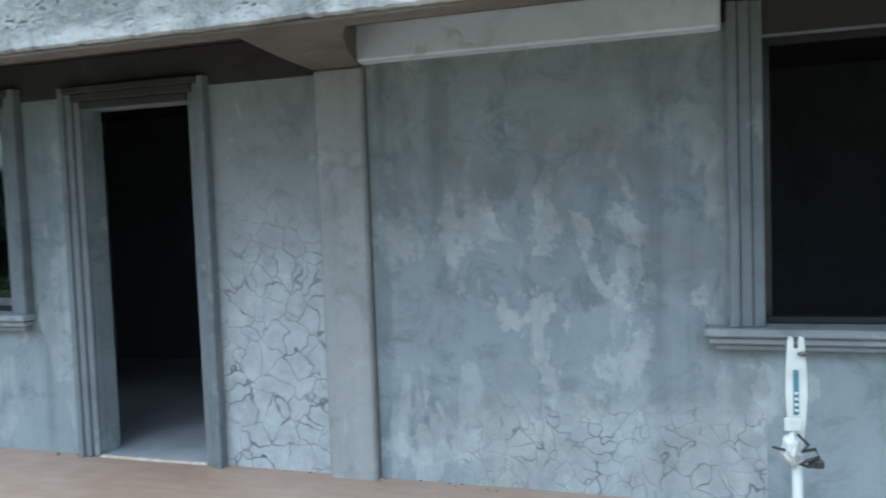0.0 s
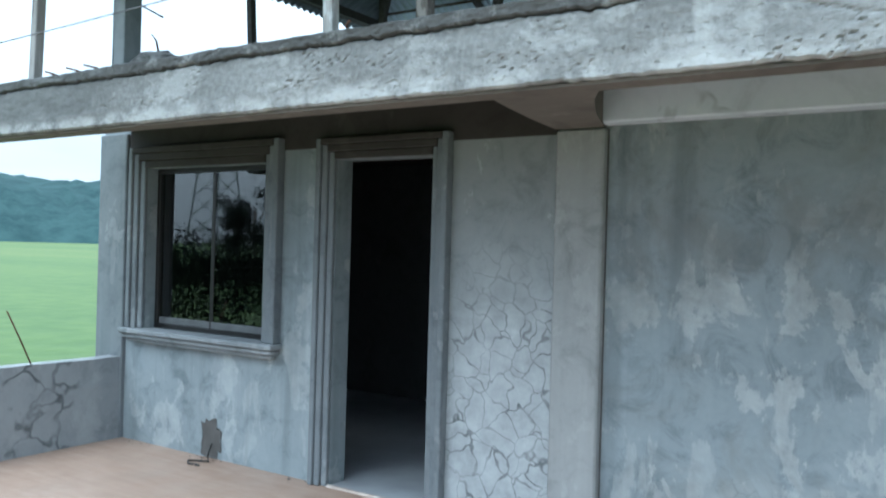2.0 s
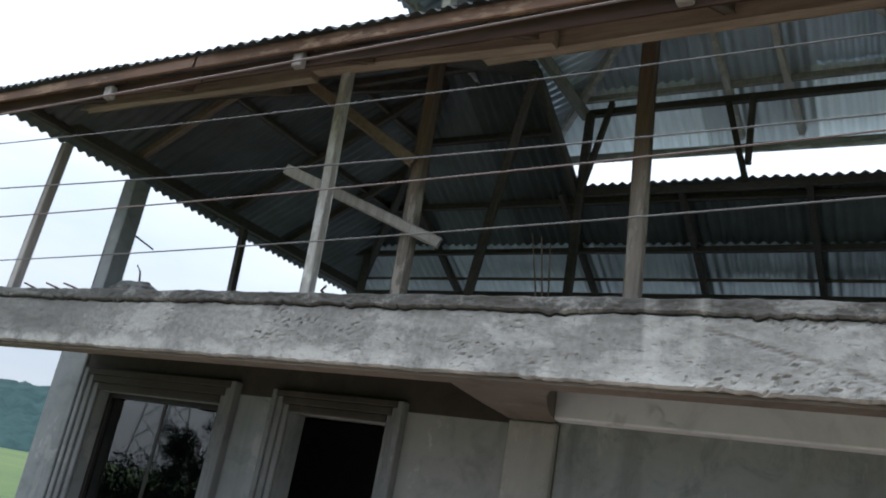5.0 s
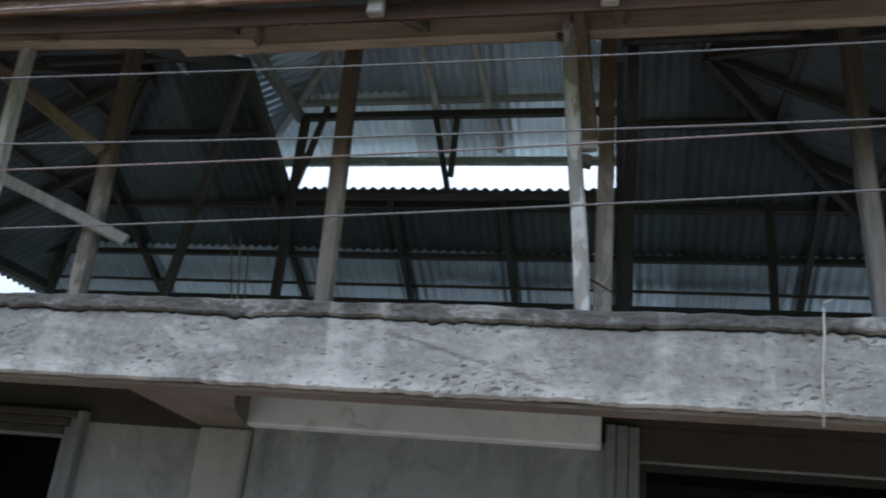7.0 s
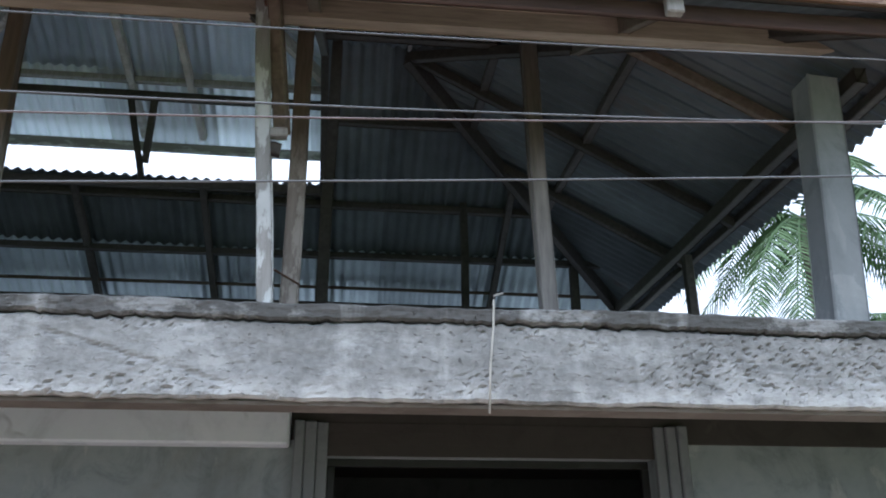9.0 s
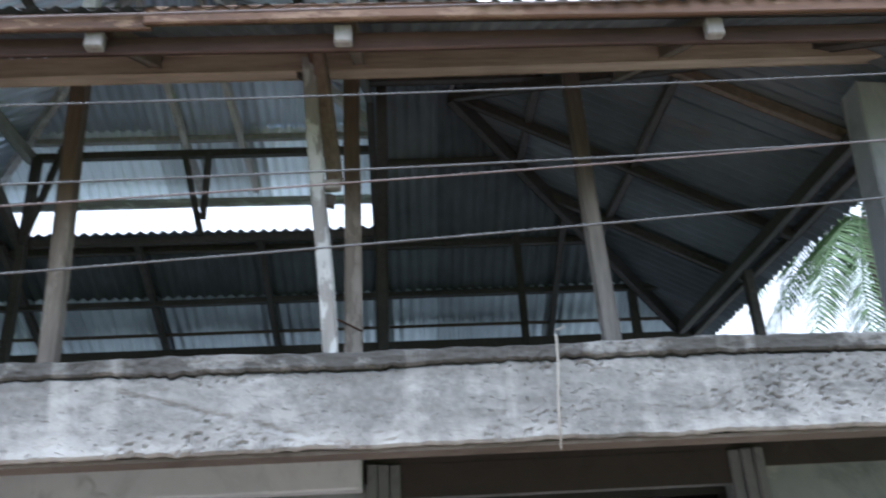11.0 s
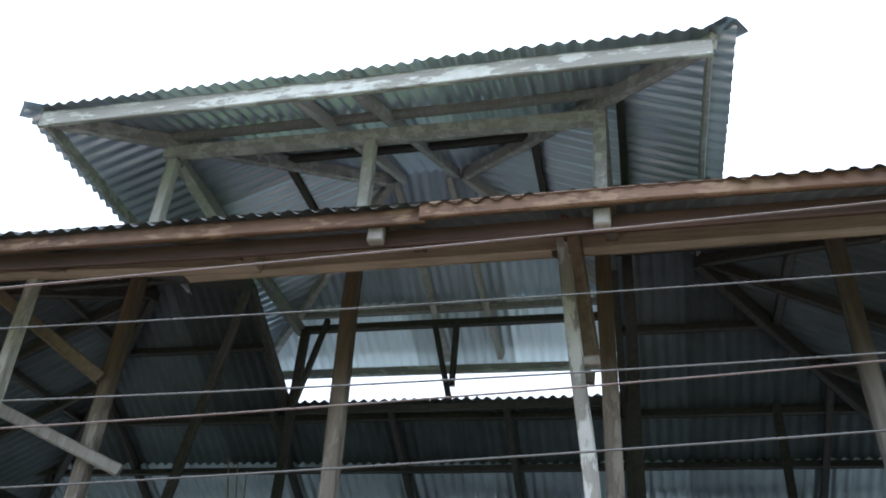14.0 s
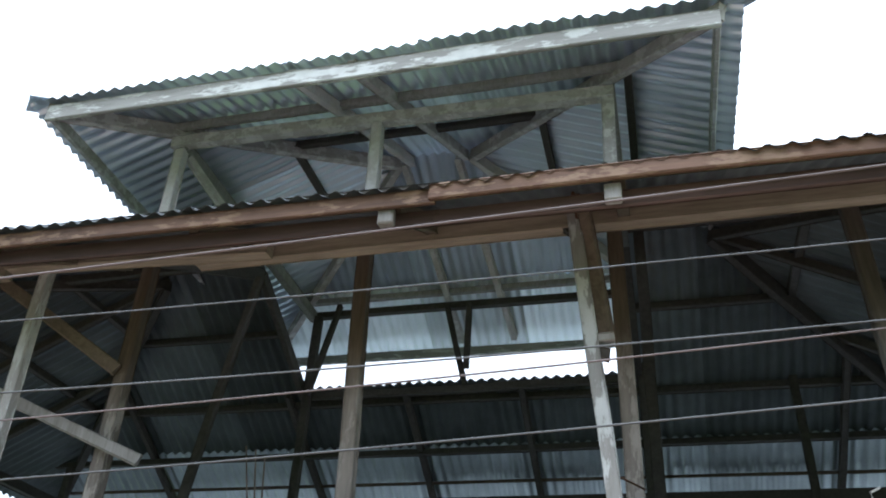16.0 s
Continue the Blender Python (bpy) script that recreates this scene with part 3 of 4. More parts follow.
def casing(parent, x0, x1, z0, z1, w, bottom, head="render_plain", relief=1.0):
    """A moulded cement surround: three stepped bands on jambs and head."""
    for k, (a, b, proud) in enumerate(((0.0, 0.35, 0.03), (0.35, 0.7, 0.05), (0.7, 1.0, 0.068))):
        i, o = w * a, w * b
        jt = z1 + (o if relief == 1.0 else w)
        part("casing_jamb", box(x0 - o, x0 - i, -proud, -0.001 + 0.002 * k, bottom, jt, 0.006), "casing", parent)
        part("casing_jamb", box(x1 + i, x1 + o, -proud, -0.001 + 0.002 * k, bottom, jt, 0.006), "casing", parent)
        # heads darker than jambs: the slab's shade sits in their colour
        part("casing_head", box(x0 - (i if relief == 1.0 else 0.0), x1 + (i if relief == 1.0 else 0.0), -0.008 - proud * relief + 0.002 * (k + 1), -0.001, z1 + i, z1 + o, 0.006 * relief), head, parent)


def window(name, o, label, mullions, sill_out, glazed=True):
    x0, x1, z0, z1 = o
    win = thing(name, label, "window", kind="structure")
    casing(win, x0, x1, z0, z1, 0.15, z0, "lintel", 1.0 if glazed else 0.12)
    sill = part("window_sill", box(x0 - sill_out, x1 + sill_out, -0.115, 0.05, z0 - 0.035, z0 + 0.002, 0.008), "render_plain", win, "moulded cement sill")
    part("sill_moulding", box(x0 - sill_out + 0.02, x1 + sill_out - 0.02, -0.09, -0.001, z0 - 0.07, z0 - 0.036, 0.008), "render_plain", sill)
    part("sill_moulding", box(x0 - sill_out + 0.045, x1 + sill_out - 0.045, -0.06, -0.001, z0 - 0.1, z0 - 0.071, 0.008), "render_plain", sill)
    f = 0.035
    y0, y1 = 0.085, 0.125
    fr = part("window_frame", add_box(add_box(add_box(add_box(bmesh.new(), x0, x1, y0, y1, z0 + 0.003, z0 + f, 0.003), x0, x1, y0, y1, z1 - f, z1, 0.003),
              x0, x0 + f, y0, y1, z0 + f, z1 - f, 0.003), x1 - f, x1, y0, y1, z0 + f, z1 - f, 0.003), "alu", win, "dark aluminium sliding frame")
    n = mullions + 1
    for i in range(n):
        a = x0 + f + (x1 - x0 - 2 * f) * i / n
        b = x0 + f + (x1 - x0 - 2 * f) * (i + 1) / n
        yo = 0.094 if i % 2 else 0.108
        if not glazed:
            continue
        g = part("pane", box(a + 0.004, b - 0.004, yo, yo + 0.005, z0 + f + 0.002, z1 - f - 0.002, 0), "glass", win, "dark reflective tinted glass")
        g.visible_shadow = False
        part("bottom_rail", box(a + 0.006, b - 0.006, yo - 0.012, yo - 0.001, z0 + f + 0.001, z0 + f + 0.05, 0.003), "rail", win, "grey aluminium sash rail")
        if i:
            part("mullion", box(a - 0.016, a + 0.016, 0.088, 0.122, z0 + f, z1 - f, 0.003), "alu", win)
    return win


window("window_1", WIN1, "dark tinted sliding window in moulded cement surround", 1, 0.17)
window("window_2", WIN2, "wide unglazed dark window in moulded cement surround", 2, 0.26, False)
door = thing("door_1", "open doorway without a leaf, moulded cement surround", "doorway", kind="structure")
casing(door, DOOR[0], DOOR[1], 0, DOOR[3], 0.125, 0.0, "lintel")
part("threshold", box(DOOR[0], DOOR[1], -0.03, 0.0, -0.02, 0.012, 0.004), "threshold", door, "chipped pale pinkish cement threshold")

# ---- balcony slab over the terrace ----
SX0, SX1, SY = -3.6, 6.6, -1.163
slab = thing("balcony_slab", "rough weathered concrete slab edge, pitted and stained", "slab", kind="structure")


def joint_z(x):
    """Height of the ragged joint between the cast edge and its mortar topping."""
    return 2.408 + 0.013 * noise.noise((x * 2.1, 0.7, 0)) + 0.011 * noise.noise((x * 8.0, 3.1, 0)) + 0.01 * noise.noise((x * 27.0, 5.0, 0)) + 0.006 * noise.noise((x * 63.0, 6.0, 0))


def smooth01(v, lo, hi):
    f = max(0.0, min(1.0, (v - lo) / (hi - lo)))
    return f * f * (3 - 2 * f)


def cast_face(x, z):
    """Depth of the cast concrete face: honeycombed where the mix was dry, with a diagonal scar."""
    d = 0.006 * noise.noise((x * 3.0, z * 9.0, 1.0)) + 0.0035 * noise.noise((x * 17.0, z * 30.0, 2.0))
    comb = smooth01(noise.noise((x * 1.6 + 4.0, z * 5.0, 9.0)) + 0.5 * noise.noise((x * 5.0, z * 14.0, 19.0)) + 0.16 * smooth01(x, -0.6, 1.2) - 0.15 * smooth01(x, -0.8, -1.6), 0.0, 0.5)
    pit = smooth01(noise.noise((x * 37.0, z * 85.0, 3.0)) + 0.4 * noise.noise((x * 61.0, z * 130.0, 6.0)), 0.2, 0.5)
    d += 0.012 * comb * pit - 0.004 * comb * noise.noise((x * 25.0, z * 48.0, 12.0))
    off = z - (2.345 - 0.27 * (x - 1.28)) + 0.006 * noise.noise((x * 12.0, 0, 4.0))
    if 1.25 < x < 2.02:
        d += 0.009 * max(0.0, 1.0 - abs(off) / 0.014) * smooth01(noise.noise((x * 7.0, 2.0, 0)), -0.4, 0.1)
    return d


def slab_edge(x0, x1, y, depth, low, high, face, rows, step):
    """A strip of concrete along x whose outer face follows face(x, z)."""
    bm = bmesh.new()
    n = int((x1 - x0) / step)
    rings = []
    for i in range(n + 1):
        x = x0 + (x1 - x0) * i / n
        a, b = low(x), high(x)
        ring = [bm.verts.new((x, y + face(x, a + (b - a) * k / rows) + (0.01 if k in (0, rows) else 0.0), a + (b - a) * k / rows)) for k in range(rows + 1)]
        ring += [bm.verts.new((x, y + depth * 0.5, b + 0.004)), bm.verts.new((x, y + depth, b)), bm.verts.new((x, y + depth, a))]
        rings.append(ring)
    m = len(rings[0])
    for p, q in zip(rings, rings[1:]):
        for k in range(m):
            bm.faces.new((p[k], p[(k + 1) % m], q[(k + 1) % m], q[k]))
    bm.faces.new(rings[0])
    bm.faces.new(rings[-1][::-1])
    return bm


part("edge_beam", slab_edge(SX0, SX1, SY, 0.16, lambda x: 2.14 + 0.007 * noise.noise((x * 5.0, 0, 7.0)) + 0.006 * noise.noise((x * 23.0, 0, 8.0)), lambda x: joint_z(x) - 0.003 - 0.006 * max(0.0, noise.noise((x * 4.0, 8.0, 0)) + 0.35), cast_face, 28, 0.0115), "slab", slab)
part("topping", slab_edge(SX0, SX1, SY - 0.015, 0.171, joint_z, lambda x: 2.466 + 0.012 * noise.noise((x * 1.7, 9.1, 0)) + 0.006 * noise.noise((x * 14.0, 2.2, 0)),
                          lambda x, z: 0.008 * noise.noise((x * 6.0, z * 20.0, 5.0)) + 0.006 * noise.noise((x * 27.0, z * 60.0, 5.0)), 7, 0.0115), "slab_top", slab, "broken dark mortar topping")
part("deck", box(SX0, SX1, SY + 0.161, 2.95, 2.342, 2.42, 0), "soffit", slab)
part("deck_screed", box(SX0, SX1, SY + 0.161, 2.95, 2.4205, 2.44, 0), "render_plain", slab)
part("edge_underside", box(SX0 + 0.01, SX1 - 0.01, SY + 0.03, SY + 0.155, 2.126, 2.1385, 0), "lip", slab)


def corbel(x0, x1, name, parent):
    """A cantilever that carries the slab edge, flared at its outer end."""
    bm = bmesh.new()
    rows = ((-0.056, 0.0, 0.0, 2.142), (-0.4, 0.02, 0.1, 2.15), (-0.75, 0.08, 0.24, 2.148), (-1.01, 0.14, 0.38, 2.142))
    rings = [[bm.verts.new(v) for v in ((x0 + o, y, z), (x1 + p, y, z), (x1 + p, y, 2.341), (x0 + o, y, 2.341))] for y, o, p, z in rows]
    for a, b in zip(rings, rings[1:]):
        for k in range(4):
            bm.faces.new((a[k], a[(k + 1) % 4], b[(k + 1) % 4], b[k]))
    bm.faces.new(rings[0][::-1])
    bm.faces.new(rings[-1])
    return part(name, bm, "lip", parent, "brown form-stained concrete corbel")


corbel(0.0, 0.265, "corbel", slab)

# ---- roofs ----
PITCH, AMP = 0.076, 0.011


def add_sheet(bm, place, u0, u1, low, high, flip=1.0):
    """Corrugated sheet: place(u, v, h) gives the point; the sheet runs from low(u) to high(u)."""
    steps = max(2, int(round((u1 - u0) / (PITCH / 8))))
    prev = None
    for i in range(steps + 1):
        u = u0 + (u1 - u0) * i / steps
        a, b = low(u), high(u)
        if b - a < 0.01:
            prev = None
            continue
        h = AMP * math.cos(2 * math.pi * u / PITCH)
        n = 3
        cur = [bm.verts.new(place(u, a + (b - a) * k / n, h)) for k in range(n + 1)]
        if prev:
            for k in range(n):
                bm.faces.new((prev[k], cur[k], cur[k + 1], prev[k + 1]))
        prev = cur
    return bm


class Hip:
    """A hipped roof over the plan x0..x1, y0..y1, its eaves at z, rising s per metre, with an optional hole in the plan."""

    def __init__(self, x0, x1, y0, y1, z, s, hole=None, fall=0.0):
        self.fall = fall
        self.x0, self.x1, self.y0, self.y1, self.z, self.s, self.hole = x0, x1, y0, y1, z, s, hole
        self.half = (y1 - y0) / 2
        self.ry = (y0 + y1) / 2

    def height(self, x, y):
        return self.z + self.fall * max(0.0, 1.4 - x) + self.s * min(x - self.x0, self.x1 - x, y - self.y0, self.y1 - y)

    def sides(self):
        lx, ly = self.x1 - self.x0, self.y1 - self.y0
        up = lambda v, h, x: self.z + self.s * v + h + self.fall * max(0.0, 1.4 - x)
        yield "front", lx, lambda u, v, h: (self.x0 + u, self.y0 + v, up(v, h, self.x0 + u))
        yield "back", lx, lambda u, v, h: (self.x0 + u, self.y1 - v, up(v, h, self.x0 + u))
        yield "left", ly, lambda u, v, h: (self.x0 + v, self.y0 + u, up(v, h, self.x0 + v))
        yield "right", ly, lambda u, v, h: (self.x1 - v, self.y0 + u, up(v, h, self.x1 - v))

    def top(self, side, u, length):
        t = min(u, length - u, self.half)
        if self.hole and side in ("front", "back") and self.hole[0] < self.x0 + u < self.hole[1]:
            t = min(t, self.hole[2] - self.y0 if side == "front" else self.y1 - self.hole[3])
        return t


def clad(hip, parent, material, width, lower, split, over=0.05, eave=0.0):
    """Sheets on all four slopes; the back slope has a lower course of its own, lapped under the upper one, paler for
    the outside light painted into it.
    """
    r = random.Random(3)
    for side, length, place in hip.sides():
        n = int(math.ceil(length / width))
        courses = ((0.0, 9.0, material),) if side != "back" else ((-eave, split + 0.05, lower), (split, 9.0, material))
        for c, (v0, v1, m) in enumerate(courses):
            for i in range(n):
                a, b = length * i / n, length * (i + 1) / n
                lift = 0.004 * (i % 2) + r.uniform(0, 0.003) + (0.012 if c else 0.0)
                ragged = r.uniform(-0.015, 0.02)
                bm = add_sheet(bmesh.new(), lambda u, v, h: place(u, v, h + lift), max(0.0, a - over / 2), min(length, b + over / 2),
                               lambda u: v0 - (ragged * 0.5 if min(u, length - u) > 0.1 else 0.0), lambda u: min(v1, hip.top(side, u, length)))
                if len(bm.faces):
                    part("roof_sheet", bm, m, parent, smooth=True)
                else:
                    bm.free()


HOLE = (-0.376, 2.04, -0.8, 1.3)
main = Hip(-3.15, 4.6, -1.7, 2.42, 3.5, 0.535, HOLE, 0.011)
roof = thing("main_roof", "low hipped roof of dull corrugated iron sheets", "roof")
clad(main, roof, "sheet", 0.76, "sheet_eave_lit", 0.56, eave=0.06)
cup = Hip(-1.02, 2.67, -1.335, 1.84, 4.68, 0.42)
FC = (-0.905, 2.555, -1.29, 1.76)
cupola = thing("cupola_roof", "small raised hipped roof of corrugated iron", "roof")
clad(cup, cupola, "sheet_new", 0.76, "sheet_cup_lit", 0.52, eave=0.1)

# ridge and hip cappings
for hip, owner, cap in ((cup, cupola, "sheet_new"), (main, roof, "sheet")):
    for cx, ex in ((hip.x0, 1), (hip.x1, -1)):
        for cy, ey in ((hip.y0, 1), (hip.y1, -1)):
            rows = []
            bm = bmesh.new()
            for k in range(7):
                f = k / 6 * hip.half
                c = Vector((cx + ex * f, cy + ey * f, hip.z + hip.s * f + 0.014 + hip.fall * max(0.0, 1.4 - cx - ex * f)))
                d = Vector((-ey, ex, 0)).normalized() * 0.075
                rows.append([bm.verts.new(c - d + Vector((0, 0, -0.02))), bm.verts.new(c + Vector((0, 0, 0.014))), bm.verts.new(c + d + Vector((0, 0, -0.02)))])
            for a, b in zip(rows, rows[1:]):
                bm.faces.new((a[0], a[1], b[1], b[0]))
                bm.faces.new((a[1], a[2], b[2], b[1]))
            part("hip_cap", bm, cap, owner, "folded metal hip capping")

# timber frame of the main roof
frame_main = thing("roof_frame", "dark old timber rafters and purlins", "roof frame")


def under(hip, x, y, drop):
    return (x, y, hip.height(x, y) - drop)


RAFTER_X = (-1.84, -0.51, 0.4, 1.24, 2.06, 3.33)
for x in RAFTER_X:
    top = HOLE[2] if HOLE[0] - 0.3 < x < HOLE[1] + 0.3 else main.ry
    top = min(top, main.y0 + min(x - main.x0, main.x1 - x))
    part("rafter", stick(under(main, x, -1.6, 0.075), under(main, x, top, 0.075), 0.05, 0.08), "wood_brown", frame_main)
    if x != 0.4:
        part("rafter_end", box(x - 0.052, x + 0.008, -1.655, -1.615, main.z - 0.112, main.z - 0.04, 0.006), "wood_grey", frame_main, "pale sawn rafter end")
    bot = HOLE[3] if HOLE[0] - 0.3 < x < HOLE[1] + 0.3 else main.ry
    bot = max(bot, main.y1 - min(x - main.x0, main.x1 - x))
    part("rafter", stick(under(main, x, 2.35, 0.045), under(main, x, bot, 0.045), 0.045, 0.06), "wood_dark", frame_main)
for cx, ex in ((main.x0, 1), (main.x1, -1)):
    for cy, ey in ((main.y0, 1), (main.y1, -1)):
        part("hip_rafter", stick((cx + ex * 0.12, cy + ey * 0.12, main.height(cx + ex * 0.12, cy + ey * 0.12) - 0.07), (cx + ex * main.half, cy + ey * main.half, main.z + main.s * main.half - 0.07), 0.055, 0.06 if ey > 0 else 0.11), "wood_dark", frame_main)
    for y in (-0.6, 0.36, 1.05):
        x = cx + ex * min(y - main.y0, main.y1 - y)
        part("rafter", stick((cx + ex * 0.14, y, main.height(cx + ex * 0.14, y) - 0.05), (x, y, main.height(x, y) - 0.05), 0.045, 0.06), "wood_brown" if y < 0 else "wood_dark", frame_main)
for f in (0.12, 1.0, 1.6):
    a, b = main.x0 + f, main.x1 - f
    for y in ((main.y0 + f, main.y1 - f) if f > 0.2 else (main.y0 + f,)):
        z = main.z + main.s * f - 0.018
        if HOLE[2] < y < HOLE[3]:
            part("purlin", stick((a, y, z), (HOLE[0], y, z), 0.05, 0.05), "wood_dark", frame_main)
            part("purlin", stick((HOLE[1], y, z), (b, y, z), 0.05, 0.05), "wood_dark", frame_main)
        else:
            part("purlin", stick((a, y, z + main.fall * max(0.0, 1.4 - a)), (b, y, z + main.fall * max(0.0, 1.4 - b)), 0.05, 0.05), "wood_dark", frame_main)
    for x in (a, b):
        part("purlin", stick((x, main.y0 + f, main.height(x, 0.2) - 0.018), (x, main.y1 - f, main.height(x, 0.2) - 0.018), 0.05, 0.05), "wood_dark", frame_main)
# wall plates and eave beams on the posts
part("eave_beam", stick((-3.0, -1.13, 3.75), (-0.91, -1.13, 3.72), 0.06, 0.1), "wood_tan", frame_main, "rough tan-brown eave beam")
part("eave_beam", stick((-0.9, -1.145, 3.742), (0.495, -1.145, 3.688), 0.07, 0.09), "wood_tan", frame_main, "rough tan-brown eave beam")
part("eave_beam", stick((0.1, -1.075, 3.715), (4.45, -1.075, 3.74), 0.065, 0.1), "wood_tan", frame_main, "rough tan-brown eave beam")
part("purlin", stick((-2.85, 2.1, main.z + 0.155), (4.3, 2.1, main.z + 0.14), 0.022, 0.022), "wood_post", frame_main)
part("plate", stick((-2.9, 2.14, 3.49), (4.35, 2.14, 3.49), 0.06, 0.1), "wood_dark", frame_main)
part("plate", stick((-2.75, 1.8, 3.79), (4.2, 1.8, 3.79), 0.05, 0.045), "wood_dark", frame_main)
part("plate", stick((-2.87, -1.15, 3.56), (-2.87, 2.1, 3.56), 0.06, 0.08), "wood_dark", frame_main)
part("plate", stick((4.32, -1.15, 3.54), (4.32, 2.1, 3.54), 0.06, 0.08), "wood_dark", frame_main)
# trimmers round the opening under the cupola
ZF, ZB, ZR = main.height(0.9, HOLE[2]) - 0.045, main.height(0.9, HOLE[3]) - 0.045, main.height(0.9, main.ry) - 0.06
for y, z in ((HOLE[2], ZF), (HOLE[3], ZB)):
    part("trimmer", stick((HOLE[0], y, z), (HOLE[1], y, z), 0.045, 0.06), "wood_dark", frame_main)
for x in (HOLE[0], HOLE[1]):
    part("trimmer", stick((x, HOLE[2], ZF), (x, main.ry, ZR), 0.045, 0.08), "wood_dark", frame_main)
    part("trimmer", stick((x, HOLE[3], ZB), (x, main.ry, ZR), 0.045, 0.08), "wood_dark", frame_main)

# fascia boards along the front eave, spliced and rusty brown
for a, b, dz, dy in ((-3.12, -1.2, 0.0, 0.0), (-1.19, 1.41, -0.002, 0.004), (1.39, 4.58, 0.006, -0.012)):
    part("under_board", stick((a, -1.6, main.z + main.fall * max(0.0, 1.4 - a) - 0.075), (b, -1.6, main.z + main.fall * max(0.0, 1.4 - b) - 0.075), 0.02, 0.07), "wood_maroon", frame_main)
    part("fascia_board", stick((a, -1.672 + dy, main.z + main.fall * max(0.0, 1.4 - a) * 0.6 - 0.027 + dz), (b, -1.672 + dy, main.z + main.fall * max(0.0, 1.4 - b) * 0.6 - 0.027 + dz), 0.022, 0.068), "wood_rust", frame_main, "reddish-brown fascia board")

# posts that carry the roofs
POST = "posts of the upper floor"


def post(p, q, w, material, label, category="post", name="wooden_post"):
    ob = single(name, stick(p, q, w, w), material, label, category, POST)
    return ob


for x, xm, xt in ((-0.328, -0.366, -0.386), (0.857, 0.815, 0.801), (2.012, 2.01, 2.03)):
    # one post, two woods: roof shade and open daylight put into their colours
    post((x, -0.8, 2.44), (xm, -0.8, 3.98), 0.068, "wood_post", "brown-grey timber post length under the roof, darkened for shade")
    post((xm, -0.8, 3.981), (xt, -0.8, 4.68), 0.062, "wood_whitish", "timber post length rising above the roof, paler for daylight")
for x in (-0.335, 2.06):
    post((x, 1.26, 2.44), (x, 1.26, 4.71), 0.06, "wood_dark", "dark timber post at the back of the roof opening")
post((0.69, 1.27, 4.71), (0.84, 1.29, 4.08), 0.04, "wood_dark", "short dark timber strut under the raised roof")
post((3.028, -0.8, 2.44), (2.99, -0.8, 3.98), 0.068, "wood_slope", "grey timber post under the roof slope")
post((-0.645, -1.1, 2.45), (-0.712, -1.1, 3.73), 0.056, "wood_white", "leaning post with peeling white paint")
post((1.955, -1.1, 2.45), (1.855, -1.1, 3.73), 0.056, "wood_white", "leaning post with peeling white paint")
post((-3.04, -1.1, 2.45), (-3.02, -1.08, 3.5), 0.06, "wood_grey", "grey timber corner post of the upper floor")
post((-2.9, -0.56, 2.44), (-2.9, -0.56, 3.45), 0.13, "render_plain", "grey cement-covered post under the eave", name="concrete_post")
post((-2.88, 0.57, 2.44), (-2.88, 0.5, 3.52), 0.055, "wood_dark", "thin dark timber post under the eave")
post((4.11, -1.02, 2.45), (4.19, -1.02, 3.57), 0.14, "render_plain", "grey cement-covered post under the eave", name="concrete_post")
post((4.3, 0.7, 2.44), (4.3, 0.7, 3.45), 0.055, "wood_dark", "thin dark timber post under the eave")
post((-2.6, 1.8, 2.44), (-2.6, 1.8, 3.765), 0.06, "wood_dark", "dark timber post under the back plate")
post((3.9, 1.8, 2.44), (3.9, 1.8, 3.765), 0.06, "wood_dark", "dark timber post under the back plate")

# boards nailed between the posts
BRACE = "nailed braces"
def brace(p, q, w, h, material, label):
    return single("timber_brace", stick(p, q, w, h), material, label, "brace", BRACE)
brace((-1.045, -1.035, 3.2), (-0.12, -0.84, 2.83), 0.03, 0.055, "wood_grey", "pale plank nailed across two posts")
brace((-0.99, -1.06, 3.7), (-0.36, -0.85, 3.28), 0.035, 0.06, "wood_brown", "brown knee brace from beam to post")
brace((1.895, -1.16, 3.8), (1.955, -0.97, 3.215), 0.05, 0.06, "wood_brown", "brown leaning knee brace beside a post")
brace((1.78, -1.08, 3.72), (1.9, -1.08, 3.6), 0.04, 0.035, "wood_dark", "short dark corner brace")
brace((0.865, 1.24, 4.71), (0.85, 1.26, 4.2), 0.04, 0.045, "wood_dark", "dark diagonal strut under the raised roof")
brace((-0.17, 1.27, 4.8), (-0.31, 1.2, 4.03), 0.04, 0.045, "wood_dark", "dark diagonal strut under the raised roof")
brace((-0.3, 0.2, 4.42), (-0.6, 0.2, 2.45), 0.05, 0.05, "wood_dark", "dark diagonal strut under the ridge")
brace((2.12, 0.1, 4.42), (2.1, 0.1, 2.45), 0.06, 0.06, "wood_dark", "dark timber strut beside the roof opening")
brace((3.02, 1.3, 2.45), (3.0, 1.3, 4.02), 0.05, 0.05, "wood_dark", "dark leaning strut under the back slope")

# small fittings on the beam and the leaning post
strap = tube([(1.872, -1.115, 3.7), (1.868, -1.19, 3.74), (1.862, -1.2, 3.79), (1.885, -1.205, 3.815), (1.9, -1.195, 3.78), (1.882, -1.195, 3.76)], 0.008, 6)
single("bent_strap", strap, "rebar", "bent rusty strap on the eave beam", "strap", smooth=True)
brace((1.915, -1.1, 3.14), (1.985, -1.09, 3.15), 0.05, 0.035, "wood_grey", "short grey cleat on the leaning post")
brace((1.915, -1.1, 3.08), (1.965, -1.09, 3.075), 0.035, 0.05, "wood_dark", "short dark cleat on the leaning post")
bm = tube([(1.93, -1.07, 2.64), (1.985, -0.95, 2.645), (2.05, -0.84, 2.642)], 0.004, 6)
